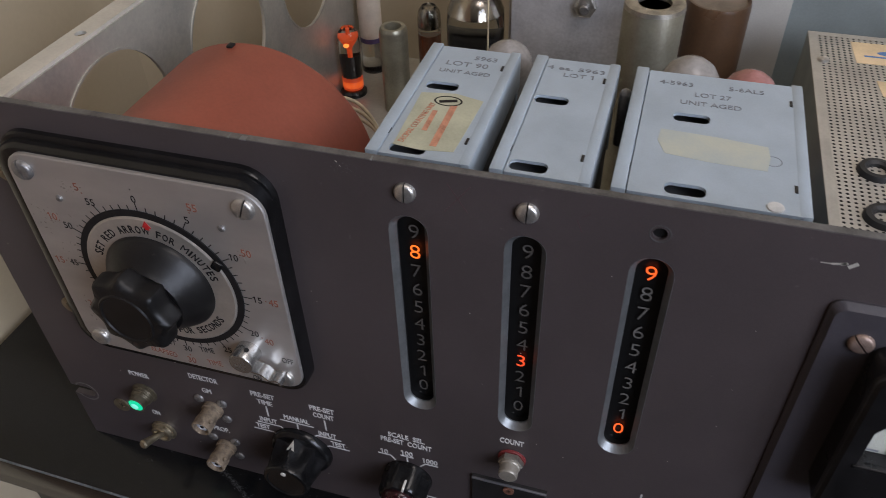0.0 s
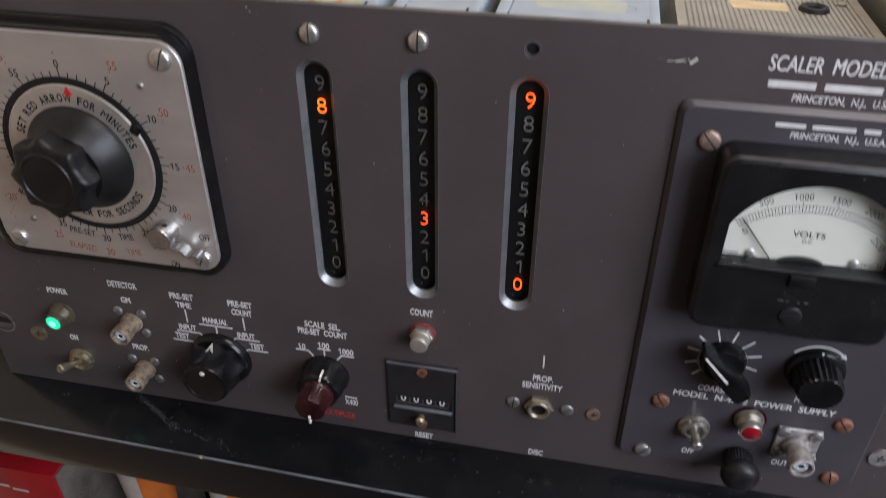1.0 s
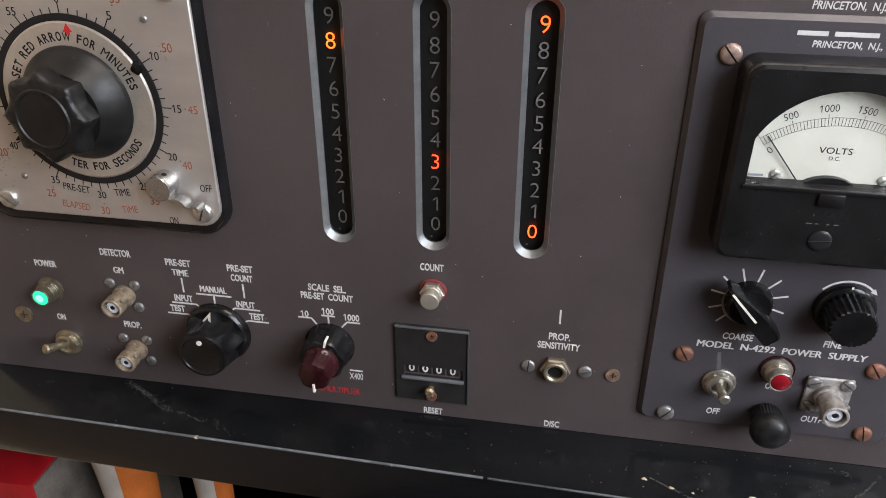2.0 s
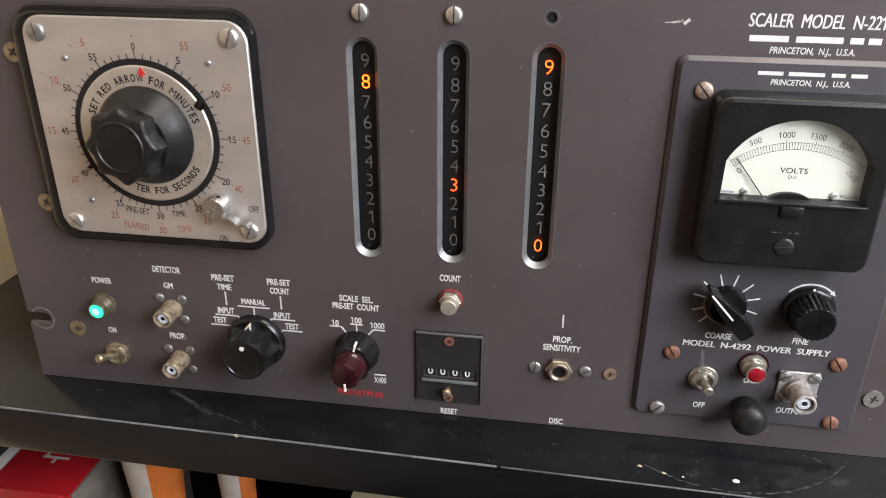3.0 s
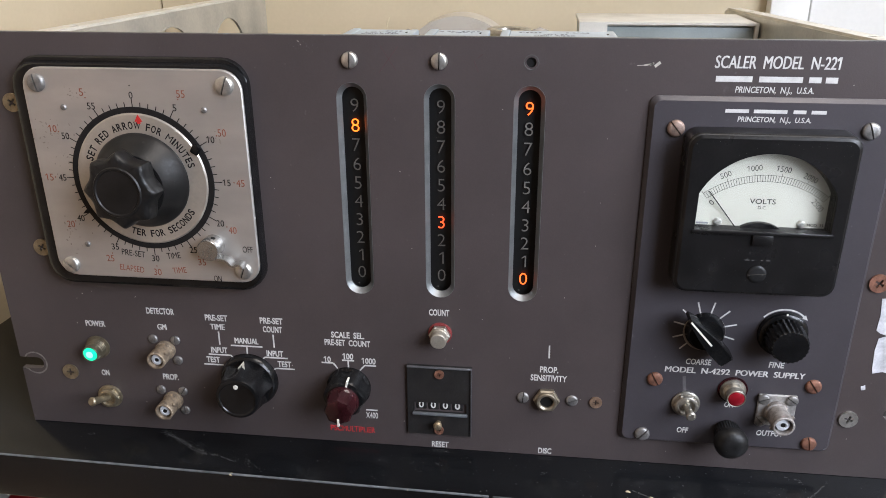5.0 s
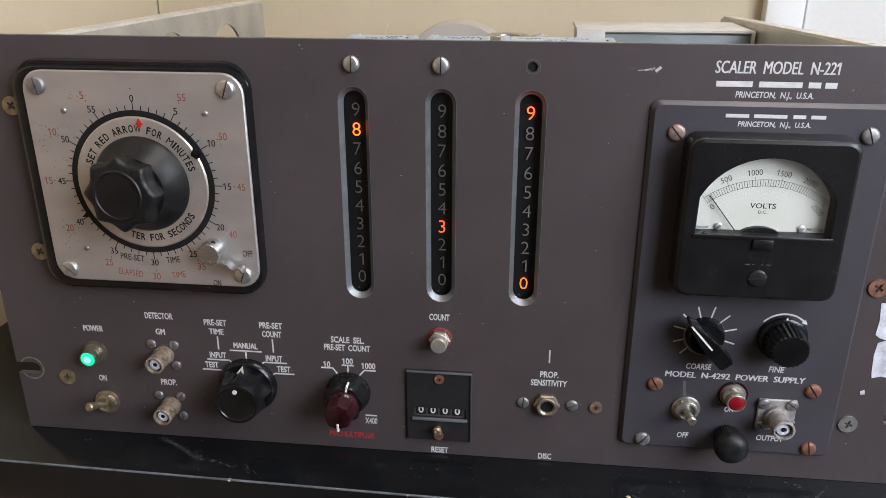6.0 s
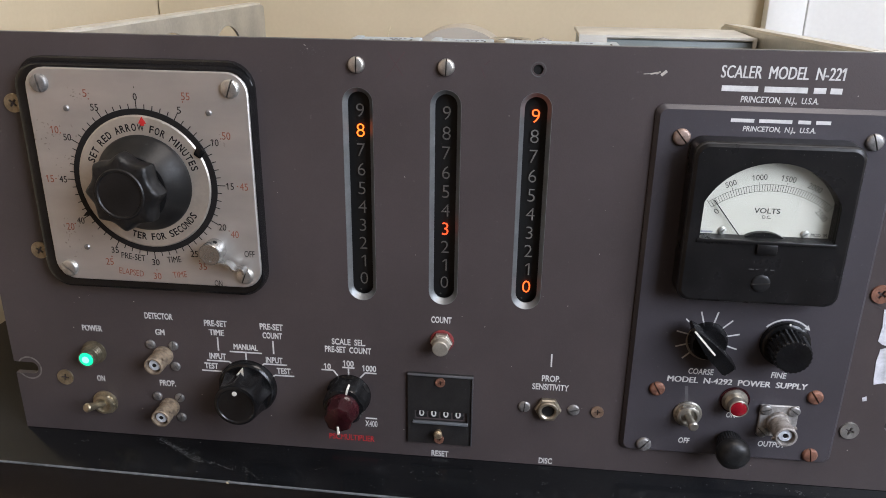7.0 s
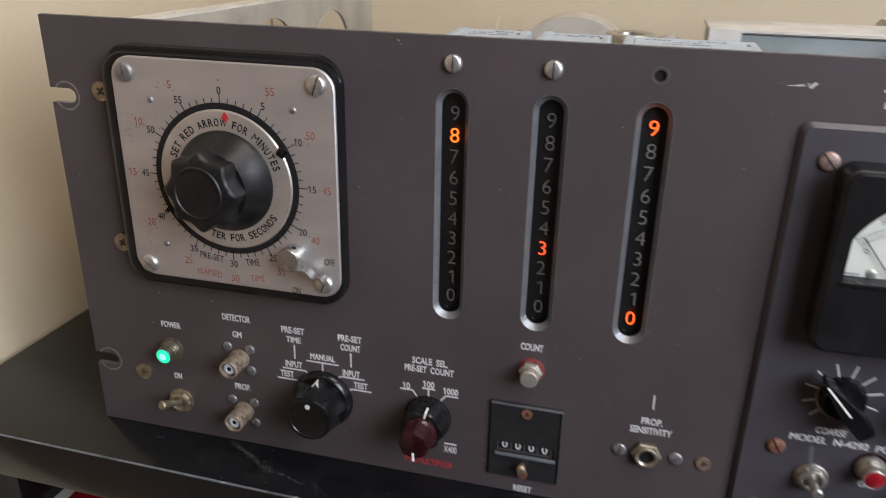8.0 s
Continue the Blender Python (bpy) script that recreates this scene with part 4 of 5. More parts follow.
part("knob_body", lathe((KX, -4.4, KZ), OUT, [(14.6, 0), (14.8, 0.8), (14.0, 4.0), (13.2, 8.0), (12.5, 12.0), (12.0, 15.0), (11.5, 16.2), (10.7, 16.6), (9.9, 16.6), (9.4, 16.1), (0, 16.1)], 80,
                         shape=lambda a, d: 1.0 - 0.17 * max(0.0, min(1.0, (15.0 - d) / 6.0)) * abs(math.sin(4 * a)) ** 1.1), BLACK, sel)
mark = bmesh.new()
near = [mark.verts.new(p) for p in ((KX, -6.0, KZ + 14.9), (KX + 1.9, -10.8, KZ + 13.2), (KX + 0.8, -10.6, KZ + 13.6), (KX, -9.2, KZ + 14.1), (KX - 0.8, -10.6, KZ + 13.6), (KX - 1.9, -10.8, KZ + 13.2))]
deep = [mark.verts.new(v.co + Vector((0, 0.3, -1.6))) for v in near]
for ring in ((0, 1, 2, 3), (0, 3, 4, 5)):
    mark.faces.new([near[k] for k in ring])
    mark.faces.new([deep[k] for k in ring])
for k in range(6):
    mark.faces.new((near[k], near[(k + 1) % 6], deep[(k + 1) % 6], deep[k]))
part("pointer_mark", mark, mat("yellowed_white", (0.42, 0.4, 0.345), 0.5, 0, 0.1, 300, 2000), sel, "white arrow pointer")
part("white_dot", lathe((KX, -20.4, KZ + 7.4), OUT, [(1.3, 0), (1.3, 0.5), (0, 0.6)], 14), CREAM, sel)

SX, SZ = -49.4, 36.8
scale_knob = part("scale_knob", lathe((SX, -0.3, SZ), OUT, [(12.6, 0), (12.6, 1.4), (11.9, 2.2), (11.6, 11.2), (10.4, 13.2), (9.0, 13.6), (0, 13.6)], 64, shape=worn(6, 0.1, 2.0)), BLACK, scaler,
                  "stacked black and maroon rotary knob")
part("knob_skirt", turned(box(SX - 13.6, SX - 9.5, -2.6, -0.3, SZ - 8.2, SZ - 3.2, 0.8), SX, 0, SZ, 0), BLACK, scale_knob)
part("pointer_mark", turned(box(SX - 0.55, SX + 0.55, -14.1, -9.2, SZ + 6.2, SZ + 11.9, 0.2, 1), SX, 0, SZ, 12), CREAM, scale_knob)
inner = part("maroon_knob", lathe((SX - 0.2, -13.7, SZ - 0.3), OUT, [(9.2, 0), (9.5, 0.5), (9.4, 1.6), (8.6, 2.6), (8.3, 3.0), (7.9, 9.6), (7.2, 11.6), (6.0, 12.3), (0, 12.5)], 64, shape=scallops(8, 0.09, 2.8, 12.0)), MAROON, scale_knob, "translucent maroon inner knob")
bmz = box(SX - 0.8, SX + 0.4, -26.5, -23.0, SZ - 8.2, SZ - 3.6, 0.2, 1)
part("pointer_line", bmz, CREAM, scale_knob)

count = part("push_button", lathe((0.9, -0.1, 72.6), OUT, [(6.3, 0), (6.3, 0.5), (5.9, 0.6), (5.8, 0.8)], 28), mat("dull_red", (0.2, 0.03, 0.03), 0.5), scaler, "red ring of the count button")
part("button_collar", lathe((0.9, -1.2, 72.6), OUT, [(5.7, 0), (5.7, 2.2), (5.0, 2.8), (4.6, 2.8)], 6), NICKEL, count, smooth=20)
part("button_cap", lathe((0.9, -3.2, 72.6), OUT, [(4.7, 0), (4.7, 1.5), (4.3, 2.0), (4.3, 5.9), (3.8, 6.5), (0, 6.7)], 28), mat("button_cream", (0.34, 0.31, 0.26), 0.42, 0.4), count, "worn pale metal cap")

# mechanical counter
counter = part("reset_counter", slab([(-17.0, 10.2), (17.9, 10.2), (17.9, 53.3), (-17.0, 53.3)], [[(-13.2, 24.4), (15.2, 24.4), (15.2, 30.6), (-13.2, 30.6)]], -1.6, 0.4), MATTEBLACK, scaler,
               "matt black mechanical counter reading zeros")
part("top_flange", box(-17.0, 17.9, -2.6, -1.5, 52.2, 53.4, 0.3), mat("grey_edge", (0.1, 0.1, 0.105), 0.4), counter)
part("side_flange", box(17.2, 18.0, -2.4, -1.5, 10.2, 53.2, 0.3), mat("dark_edge", (0.05, 0.05, 0.055), 0.4), counter)
part("window_ledge", box(-14.2, 15.8, -3.2, -1.5, 23.2, 24.6, 0.3), mat("ledge_grey", (0.11, 0.12, 0.13), 0.35), counter)
for k in range(4):
    cx = -9.6 + 6.6 * k
    wheel = part("digit_wheel", lathe((cx - 2.9, 6.2, 27.6), (1, 0, 0), [(6.4, 0), (6.6, 0.4), (6.6, 5.4), (6.4, 5.8)], 24), MATTEBLACK, counter)
    letters("0", cx, 28.7, 2.9, 4.2, WHITE, counter, y=-0.42, bold=0.02, name="numeral")
cross_screw(0.5, 48.8, -1.6, 2.6, counter, RUST)
cross_screw(0.2, 13.4, -1.6, 2.6, counter, RUST)
part("reset_stud", lathe((-0.2, -1.6, 18.0), OUT, [(1.6, 0), (1.6, 1.2), (2.2, 2.0), (2.5, 3.4), (1.8, 4.8), (0, 5.2)], 18), BRASS, counter, "brass reset stud")

# jack socket
jack = part("jack_socket", lathe((57.8, -0.1, 36.6), OUT, [(6.9, 0), (7.1, 0.5), (7.1, 2.2), (6.4, 2.9), (5.2, 2.9)], 6, caps=False), BRONZE, scaler, "round bronze jack socket in a hexagonal nut", smooth=20)
part("sleeve", lathe((57.8, -0.5, 36.6), OUT, [(5.4, 0), (5.4, 3.4), (5.0, 3.9), (4.2, 3.9), (3.4, 3.2), (3.4, -8.0)], 32, caps=False), BRONZE, jack)
# Black disc closes the jack's bore and stands for its shade.
part("dark_bore", lathe((57.8, -2.6, 36.6), OUT, [(3.5, -0.4), (3.5, 0.0), (0, 0.0)], 20), VOID, jack)
slotted_screw(45.3, 36.6, 0, 3.2, scaler, DULL, 85, 1.2)
slotted_screw(71.2, 36.5, 0, 3.2, scaler, DULL, 20, 1.2)
cross_screw(83.7, 36.4, 0, 3.3, scaler, mat("rust_flecked_steel", (0.5, 0.34, 0.24), 0.4, 0.7, 0.3, 300, 1500), 0)

# ---- the power supply module ----
supply = thing("power_supply_module", 150, -1, 17, "dark grey power supply plate with a voltmeter and black knobs", "instrument module")
face = loft([(rounded(96.6, 204.2, 15.6, 199.2, 4), -0.04), (rounded(96.6, 204.2, 15.6, 199.2, 4), -0.8), (rounded(98.4, 202.4, 17.4, 197.4, 3.6), -3.0)], True, True)
plate = part("faceplate", face, MODULE, supply, "dark grey plate with bevelled edges", smooth=15)
PY = -3.0
for cx, cz, m, d in ((108.7, 185.0, COPPERED, 130), (192.0, 185.6, DULL, 110), (108.8, 20.8, DULL, 50), (193.0, 21.2, RUST, 100), (112.1, 54.6, RUST, 120), (189.8, 55.4, RUST, 125)):
    slotted_screw(cx, cz, PY, 3.9, supply, m, d, 1.7)
letters("PRINCETON,  N.J.,  U.S.A.", 150.6, 189.8, 31.4, 2.4, WHITE, plate, y=PY, bold=0.02, shear=0.1)
word_bars(((129.2, 139.3), (141.4, 155.6), (158.2, 163.6), (165.8, 172.1)), 193.3, 1.6, PY, WHITE, plate)
letters("MODEL  N-4292  POWER  SUPPLY", 150.8, 60.9, 68.4, 3.4, WHITE, plate, y=PY, bold=0.022, shear=0.05)
for text, cx, cz, w in (("COARSE", 132.6, 65.9, 12.4), ("FINE", 170.4, 66.5, 7.4), ("OFF", 129.2, 24.7, 5.8), ("ON", 150.6, 41.9, 4.6), ("OUTPUT", 173.2, 26.0, 13.6)):
    letters(text, cx, cz, w, 3.3, WHITE, plate, y=PY, bold=0.018, shear=0.08)

# voltmeter
MX = 149.2
arch = [(119.4, 141.3), (178.8, 141.3)] + [(MX + 32.6 * math.cos(radians(a)), 145.0 + 32.6 * math.sin(radians(a))) for a in range(25, 156, 5)]
front_o = rounded(114.6, 184.0, 111.6, 183.8, 5)
bez = slab(front_o, [arch], -16.0, -13.4)
loft([(rounded(112.4, 186.2, 109.4, 186.0, 6), -2.9), (rounded(112.6, 186.0, 109.6, 185.8, 6), -13.6), (rounded(113.4, 185.2, 110.4, 185.0, 5.6), -15.2), (front_o, -16.0)], False, False, bez)
loft([(arch, -13.5), ([(MX + (u - MX) * 0.97, 158 + (v - 158) * 0.97) for u, v in arch], -9.2)], False, False, bez)
meter = part("voltmeter", bez, METERBLACK, supply, "black bakelite voltmeter with a cream arched scale", smooth=25)
part("meter_scale", slab([(MX + (u - MX) * 1.02, 158 + (v - 158) * 1.02) for u, v in arch], [], -9.0, -8.0), PAPER, meter, "cream printed meter scale")
pane = part("meter_glass", slab(arch, [], -14.6, -13.9), GLASS, meter)
pane.visible_shadow = False
grad = bmesh.new()
CZ = 121.9
GX = MX + 0.9
for k in range(51):
    a = radians(128 - 76 * k / 50)
    r0, r1 = (41.2, 45.6) if k % 10 == 0 else (41.2, 44.2)
    merge(grad, bar(GX + r0 * math.cos(a), CZ + r0 * math.sin(a), GX + r1 * math.cos(a), CZ + r1 * math.sin(a), 0.17, -9.0, INK, None, depth=0.05))
for r in (41.2, 44.2):
    for k in range(40):
        a, b = radians(128 - 1.9 * k), radians(128 - 1.9 * (k + 1))
        merge(grad, bar(GX + r * math.cos(a), CZ + r * math.sin(a), GX + r * math.cos(b), CZ + r * math.sin(b), 0.15, -9.0, INK, None, depth=0.05))
part("graduation", grad, INK, meter)
for text, deg, r in (("0", 127, 38.4), ("500", 112.8, 47.6), ("1000", 97.6, 47.8), ("1500", 82.4, 47.6), ("2000", 67.2, 47.2), ("2500", 53, 38.6)):
    a = radians(deg)
    turn_by = (90 - deg) * (1.0 if text in ("500", "1000", "1500", "2000") else 1.25)
    letters(text, GX + r * math.cos(a), CZ + r * math.sin(a), 0.62 * 2.6 * len(text), 2.8, INK, meter, y=-9.0, bold=-0.01, degrees=turn_by)
letters("VOLTS", MX + 0.2, 153.8, 11.4, 2.5, INK, meter, y=-9.0, bold=0.005)
letters("D.C.", MX + 0.4, 150.8, 3.8, 1.5, INK, meter, y=-9.0, bold=0.0)
part("tiny_print", bar(121.2, 142.6, 126.6, 142.6, 0.9, -9.0, STAMP, None), STAMP, meter)
letters("MOD. 35", 173.8, 143.2, 7.0, 1.5, INK, meter, y=-9.0, bold=0.0)
dashes = bmesh.new()
for x0, x1 in ((143.4, 145.6), (146.6, 147.8), (150.6, 151.4), (153.0, 154.8)):
    merge(dashes, bar(x0, 127.6, x1, 127.6, 0.3, -16.0, DUST, None, depth=0.05))
for k in range(46):
    cx, cz, l = random.uniform(116, 183), random.choice((random.uniform(113, 138), random.uniform(176, 183))), random.uniform(0.1, 0.3)
    merge(dashes, bar(cx, cz, cx + l, cz + random.uniform(-0.2, 0.2), random.uniform(0.12, 0.26), -16.0, DUST, None, depth=0.04))
tagged(part("dusting", dashes, DUST, meter, "pale scratches and dust on the bakelite"), kind="stuff")
part("worn_rim", loft([(rounded(113.0, 185.6, 110.0, 185.5, 5.8), -14.5), (rounded(113.35, 185.25, 110.35, 185.1, 5.6), -15.18)]), mat("greyed_bakelite", (0.03, 0.03, 0.032), 0.4, 0, 0.4, 80, 900), meter, "greyed rounded rim")
part("needle", tube([(149.3, -10.2, 128.0), (125.2, -10.2, 158.2)], 0.28, 6), INK, meter, "thin black needle")
part("movement_hub", slab([(MX + 11 * math.cos(radians(a)), 137.4 + 6.8 * math.sin(radians(a))) for a in range(0, 181, 12)], [], -11.5, -9.05), BLACK, meter)
for cx in (130.8, 167.6):
    slotted_screw(cx, 143.4, -9.0, 1.9, meter, STEEL, 40, 1.0)
part("cover_ledge", box(118.4, 179.8, -16.7, -15.6, 139.8, 141.5, 0.4), METERBLACK, meter)
part("cover_tab", box(145.2, 154.4, -17.2, -15.6, 135.0, 140.0, 0.6), METERBLACK, meter)
slotted_screw(149.8, 120.8, -16.0, 4.2, meter, mat("blackened_screw", (0.022, 0.022, 0.023), 0.4, 0.3, gloss=0.3), 5, 0.9)

# coarse pointer knob with its radial marks
CX, CZ2 = 133.2, 84.0
coarse = part("pointer_knob", lathe((CX, PY, CZ2), OUT, [(9.6, 0), (9.6, 2.2), (8.8, 4.8), (8.0, 6.0), (0, 6.2)], 40), BLACK, supply, "black pointer knob with a white line")
prof = [(-15.6, -0.7), (-13.0, -1.7), (-4, -3.4), (4, -4.0), (13.6, -3.8), (15.0, -2.8), (15.0, 2.8), (13.6, 3.8), (4, 4.0), (-4, 3.4), (-13.0, 1.7), (-15.6, 0.7)]
ang = radians(-48)


def knob_bar(scale, y):
    return ([(CX + scale * (u * math.cos(ang) - v * math.sin(ang)), CZ2 + scale * (u * math.sin(ang) + v * math.cos(ang))) for u, v in prof], y)


part("base_ring", lathe((CX, PY, CZ2 - 1.0), OUT, [(10.2, 0), (10.2, 0.5), (0, 0.6)], 36), NICKEL, coarse)
part("pointer_bar", loft([knob_bar(1.0, PY - 4.5), knob_bar(1.0, PY - 12.5), knob_bar(0.9, PY - 14.4)], True, True), BLACK, coarse, smooth=25)
part("pointer_line", bar(CX - 9.9, CZ2 + 11.0, CX + 1.0, CZ2 - 1.1, 0.9, PY - 14.4, CREAM, None, depth=0.2), CREAM, coarse)
for a in (137, 166, 198, 226, 107, 76.6, 45, 14, -17):
    a = radians(a)
    bar(CX + 9.6 * math.cos(a), CZ2 + 9.6 * math.sin(a), CX + 15.6 * math.cos(a), CZ2 + 15.6 * math.sin(a), 0.75, PY, WHITE, plate)
tagged(part("rub_mark", bar(126.6, 57.0, 127.6, 47.5, 1.6, PY, STAMP, None, depth=0.02), mat("rubbed_paint", (0.11, 0.105, 0.11), 0.5), plate, "faint rubbed streak"), kind="stuff")
# fine knob
FX, FZ = 170.3, 84.2
fine = part("fluted_knob", lathe((FX, PY, FZ), OUT, [(12.0, 0), (12.0, 1.0), (11.4, 2.6), (10.2, 3.4), (0, 3.4)], 48), BLACK, supply, "black ribbed knob with a white index")
part("knob_body", lathe((FX, PY - 3.3, FZ), OUT, [(9.9, 0), (9.9, 0.4), (9.0, 10.6), (8.4, 11.4), (0, 11.6)], 96, shape=lobes(24, 0.07)), BLACK, fine)
part("index_line", bar(FX, FZ + 10.4, FX, FZ + 12.0, 0.8, PY - 2.6, CREAM, None, depth=0.3), CREAM, fine)
swing = bmesh.new()
for k in range(20):
    a, b = radians(140 - 4.6 * k), radians(140 - 4.6 * (k + 1))
    merge(swing, bar(FX + 13.0 * math.cos(a), FZ + 13.0 * math.sin(a), FX + 13.0 * math.cos(b), FZ + 13.0 * math.sin(b), 0.8, PY, WHITE, None))
a = radians(48)
merge(swing, slab([(FX + 14.2 * math.cos(a), FZ + 14.2 * math.sin(a)), (FX + 11.8 * math.cos(a), FZ + 11.8 * math.sin(a)), (FX + 13.2 * math.cos(a - 0.22), FZ + 13.2 * math.sin(a - 0.22))], [], PY - 0.12, PY))
part("arrow_arc", swing, WHITE, plate)
toggle(128.9, 41.0, PY, (129.9, -15.5, 40.6), supply, "nickel toggle switch")
part("lamp_washer", lathe((151.2, PY, 50.8), OUT, [(7.4, 0), (7.4, 0.5), (0, 0.5)], 30), MAROON, supply)
pilot_lamp(151.2, 50.6, PY - 0.5, supply, REDLAMP, NICKEL, 8.2, 5.6, 4.0, "red jewel pilot lamp in a nickel bezel")
out_plate = part("socket_flange", box(164.2, 183.2, PY - 1.4, PY, 31.4, 49.8, 0.5, 1), mat("matt_zinc", (0.4, 0.39, 0.38), 0.5, 0.4, 0.3, 120, 900, 0.1, second=(0.16, 0.14, 0.12)), supply, "square nickel socket flange")
for dx in (-6.9, 6.9):
    for dz in (-6.6, 6.6):
        slotted_screw(173.7 + dx, 40.6 + dz, PY - 1.4, 3.0, supply, DULL, 50 + dx * 9 + dz * 5, 1.3)
coaxial_socket(173.7, 40.6, PY - 1.2, 14.5, 5.4, supply, CHALKY, "nickel coaxial output socket")
part("black_button", lathe((151.2, PY, 26.4), OUT, [(5.9, 0), (5.9, 0.8), (6.7, 1.2), (6.7, 7.4), (6.2, 7.9), (7.4, 8.3), (8.3, 9.6), (8.5, 11.4), (8.0, 13.6), (6.6, 15.3), (4.0, 16.3), (0, 16.7)], 96,
                             shape=lambda a, d: 1 - (0.06 * (0.5 - 0.5 * math.cos(32 * a)) if 1.0 < d < 7.5 else 0)), SOFTBLACK, supply, "round black knob with a knurled collar")

# ---- behind the panel: three decade modules ----


def decade(name, x0, x1, label, marks):
    ob = thing(name, (x0 + x1) / 2, 58, 58, label, "counting module", "decade modules")
    y0, y1, z = 16.0, 97.6, 215.4
    top = slab([(x0 + 5.3, y0), (x1 - 3, y0), (x1 - 3, y1), (x0 + 5.3, y1)],
               [rounded(marks["hx"], marks["hx"] + 13.0, 62.4, 68.2, 2.2, 4), rounded(marks["hx"] + 0.3, marks["hx"] + 13.6, 17.8, 24.0, 2.4, 4)], z, z - 1.2, lambda u, v, w: Vector((u, v, w)))
    part("top_sheet", top, GREY, ob, "light blue-grey enamelled cover")
    for xa, xb, up in ((x0, x0 + 4.9, 0.5), (x1 - 4.2, x1, 0.15)):
        part("edge_rail", box(xa, xb, y0, y1 + 1.5, z - 16, z + up, 0.6, 2), GREY, ob)
    part("end_sheet", box(x0 + 0.5, x1 - 0.5, y1 - 1.4, y1, z - 40, z - 0.4, 0.3, 1), GREY, ob)
    # Body coloured as steel in shade, so the slots and seam look dark.
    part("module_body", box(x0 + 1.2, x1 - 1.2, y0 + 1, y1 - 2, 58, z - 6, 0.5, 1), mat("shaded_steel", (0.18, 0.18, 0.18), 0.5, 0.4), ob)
    for lx, ly in ((x0 + 4.4, 30), (x1 - 4.6, 30), (x1 - 4.6, 84)):
        part("latch_tab", box(lx - 0.5, lx + 0.5, ly - 2.0, ly + 2.0, z - 0.2, z + 0.3, 0.1, 1), MATTEBLACK, ob)
    return ob


def flat_letters(text, cx, cy, width, height, z, material, parent, degrees=0.0, bold=0.0):
    bm = glyphs(text, width, height, bold)
    m = Matrix.Translation((cx, cy, z)) @ Matrix.Rotation(radians(degrees), 4, "Z") @ Matrix.Rotation(radians(-90), 4, "X")
    bmesh.ops.transform(bm, matrix=m, verts=bm.verts)
    return part("stamped_lettering", bm, material, parent, smooth=60)


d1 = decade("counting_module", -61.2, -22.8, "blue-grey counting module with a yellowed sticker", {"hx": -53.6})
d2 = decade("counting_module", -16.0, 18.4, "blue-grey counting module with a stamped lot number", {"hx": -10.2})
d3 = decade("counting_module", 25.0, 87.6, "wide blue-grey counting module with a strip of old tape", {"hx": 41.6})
ZT = 215.4
sticker = part("sticker", slab([(-53.5, 58.5), (-40, 60.6), (-28.4, 57.6), (-29.2, 40), (-30.2, 22.4), (-42, 20.8), (-52.6, 22.0)], [], ZT, ZT + 0.12, lambda u, v, w: Vector((u, v, w))), TAPE, d1, "yellowed paper sticker with red print")
flat_letters("DECIMAL COUNTING UNIT", -48.6, 38, 28, 2.4, ZT + 0.15, PINKINK, sticker, 82, 0.01)
for cx, y0, y1, w in ((-44.4, 33, 47, 2.0), (-38.4, 24, 52, 2.6)):
    part("print_bar", box(cx - w / 2, cx + w / 2, y0, y1, ZT + 0.1, ZT + 0.17), PINKINK, sticker)
ell = [(-41.5 + 5.6 * math.cos(radians(a)), 54.6 + 3.6 * math.sin(radians(a))) for a in range(0, 360, 15)]
ell2 = [(-41.5 + 4.9 * math.cos(radians(a)), 54.6 + 3.0 * math.sin(radians(a))) for a in range(0, 360, 15)]
part("oval_mark", slab(ell, [ell2], ZT + 0.1, ZT + 0.18, lambda u, v, w: Vector((u, v, w))), INK, sticker)
part("oval_mark", turned(box(-45, -38, 53.6, 55.4, ZT + 0.1, ZT + 0.18), -41.5, 54.6, ZT, 18, (0, 0, 1)), INK, sticker)
flat_letters("5963", -35.6, 90.2, 9.5, 3.2, ZT + 0.02, STAMP, d1)
flat_letters("LOT 90", -42.0, 84.2, 17.5, 3.6, ZT + 0.02, STAMP, d1)
flat_letters("UNIT AGED", -41.4, 77.6, 21.0, 2.8, ZT + 0.02, STAMP, d1)
flat_letters("4 ea. 5963", 1.6, 90.6, 23.0, 3.0, ZT + 0.02, STAMP, d2)
flat_letters("LOT 1", 3.4, 85.6, 11.8, 3.0, ZT + 0.02, STAMP, d2)
flat_letters("4-5963", 41.0, 89.6, 12.6, 3.0, ZT + 0.02, STAMP, d3)
flat_letters("5-6AL5", 67.0, 90.0, 12.8, 3.0, ZT + 0.02, STAMP, d3)
flat_letters("LOT 27", 55.0, 82.6, 13.2, 3.2, ZT + 0.02, STAMP, d3)
flat_letters("UNIT AGED", 54.4, 76.2, 22.0, 3.0, ZT + 0.02, STAMP, d3)
part("tape_strip", slab([(38, 55.6), (58, 54.6), (74.6, 52.6), (75.2, 46), (74.2, 38.0), (55, 38.6), (40.5, 40.4), (37.4, 48)], [], ZT, ZT + 0.1, lambda u, v, w: Vector((u, v, w))), mat("faded_tape", (0.46, 0.47, 0.385), 0.5, 0, 0.12, 60, 900, 0.06, second=(0.4, 0.445, 0.43)), d3, "faded yellowish strip of tape")
part("pen_circle", slab(circle(76.0, 44.4, 3.0, 24), [circle(76.0, 44.4, 2.75, 24)], ZT, ZT + 0.05, lambda u, v, w: Vector((u, v, w))), STAMP, d3, "small pen-drawn circle")
part("rivet", lathe((76.4, 18.6, ZT), UP, [(2.8, 0), (2.6, 0.5), (0, 0.8)], 20), mat("rivet_grey", (0.6, 0.6, 0.58), 0.4), d3)


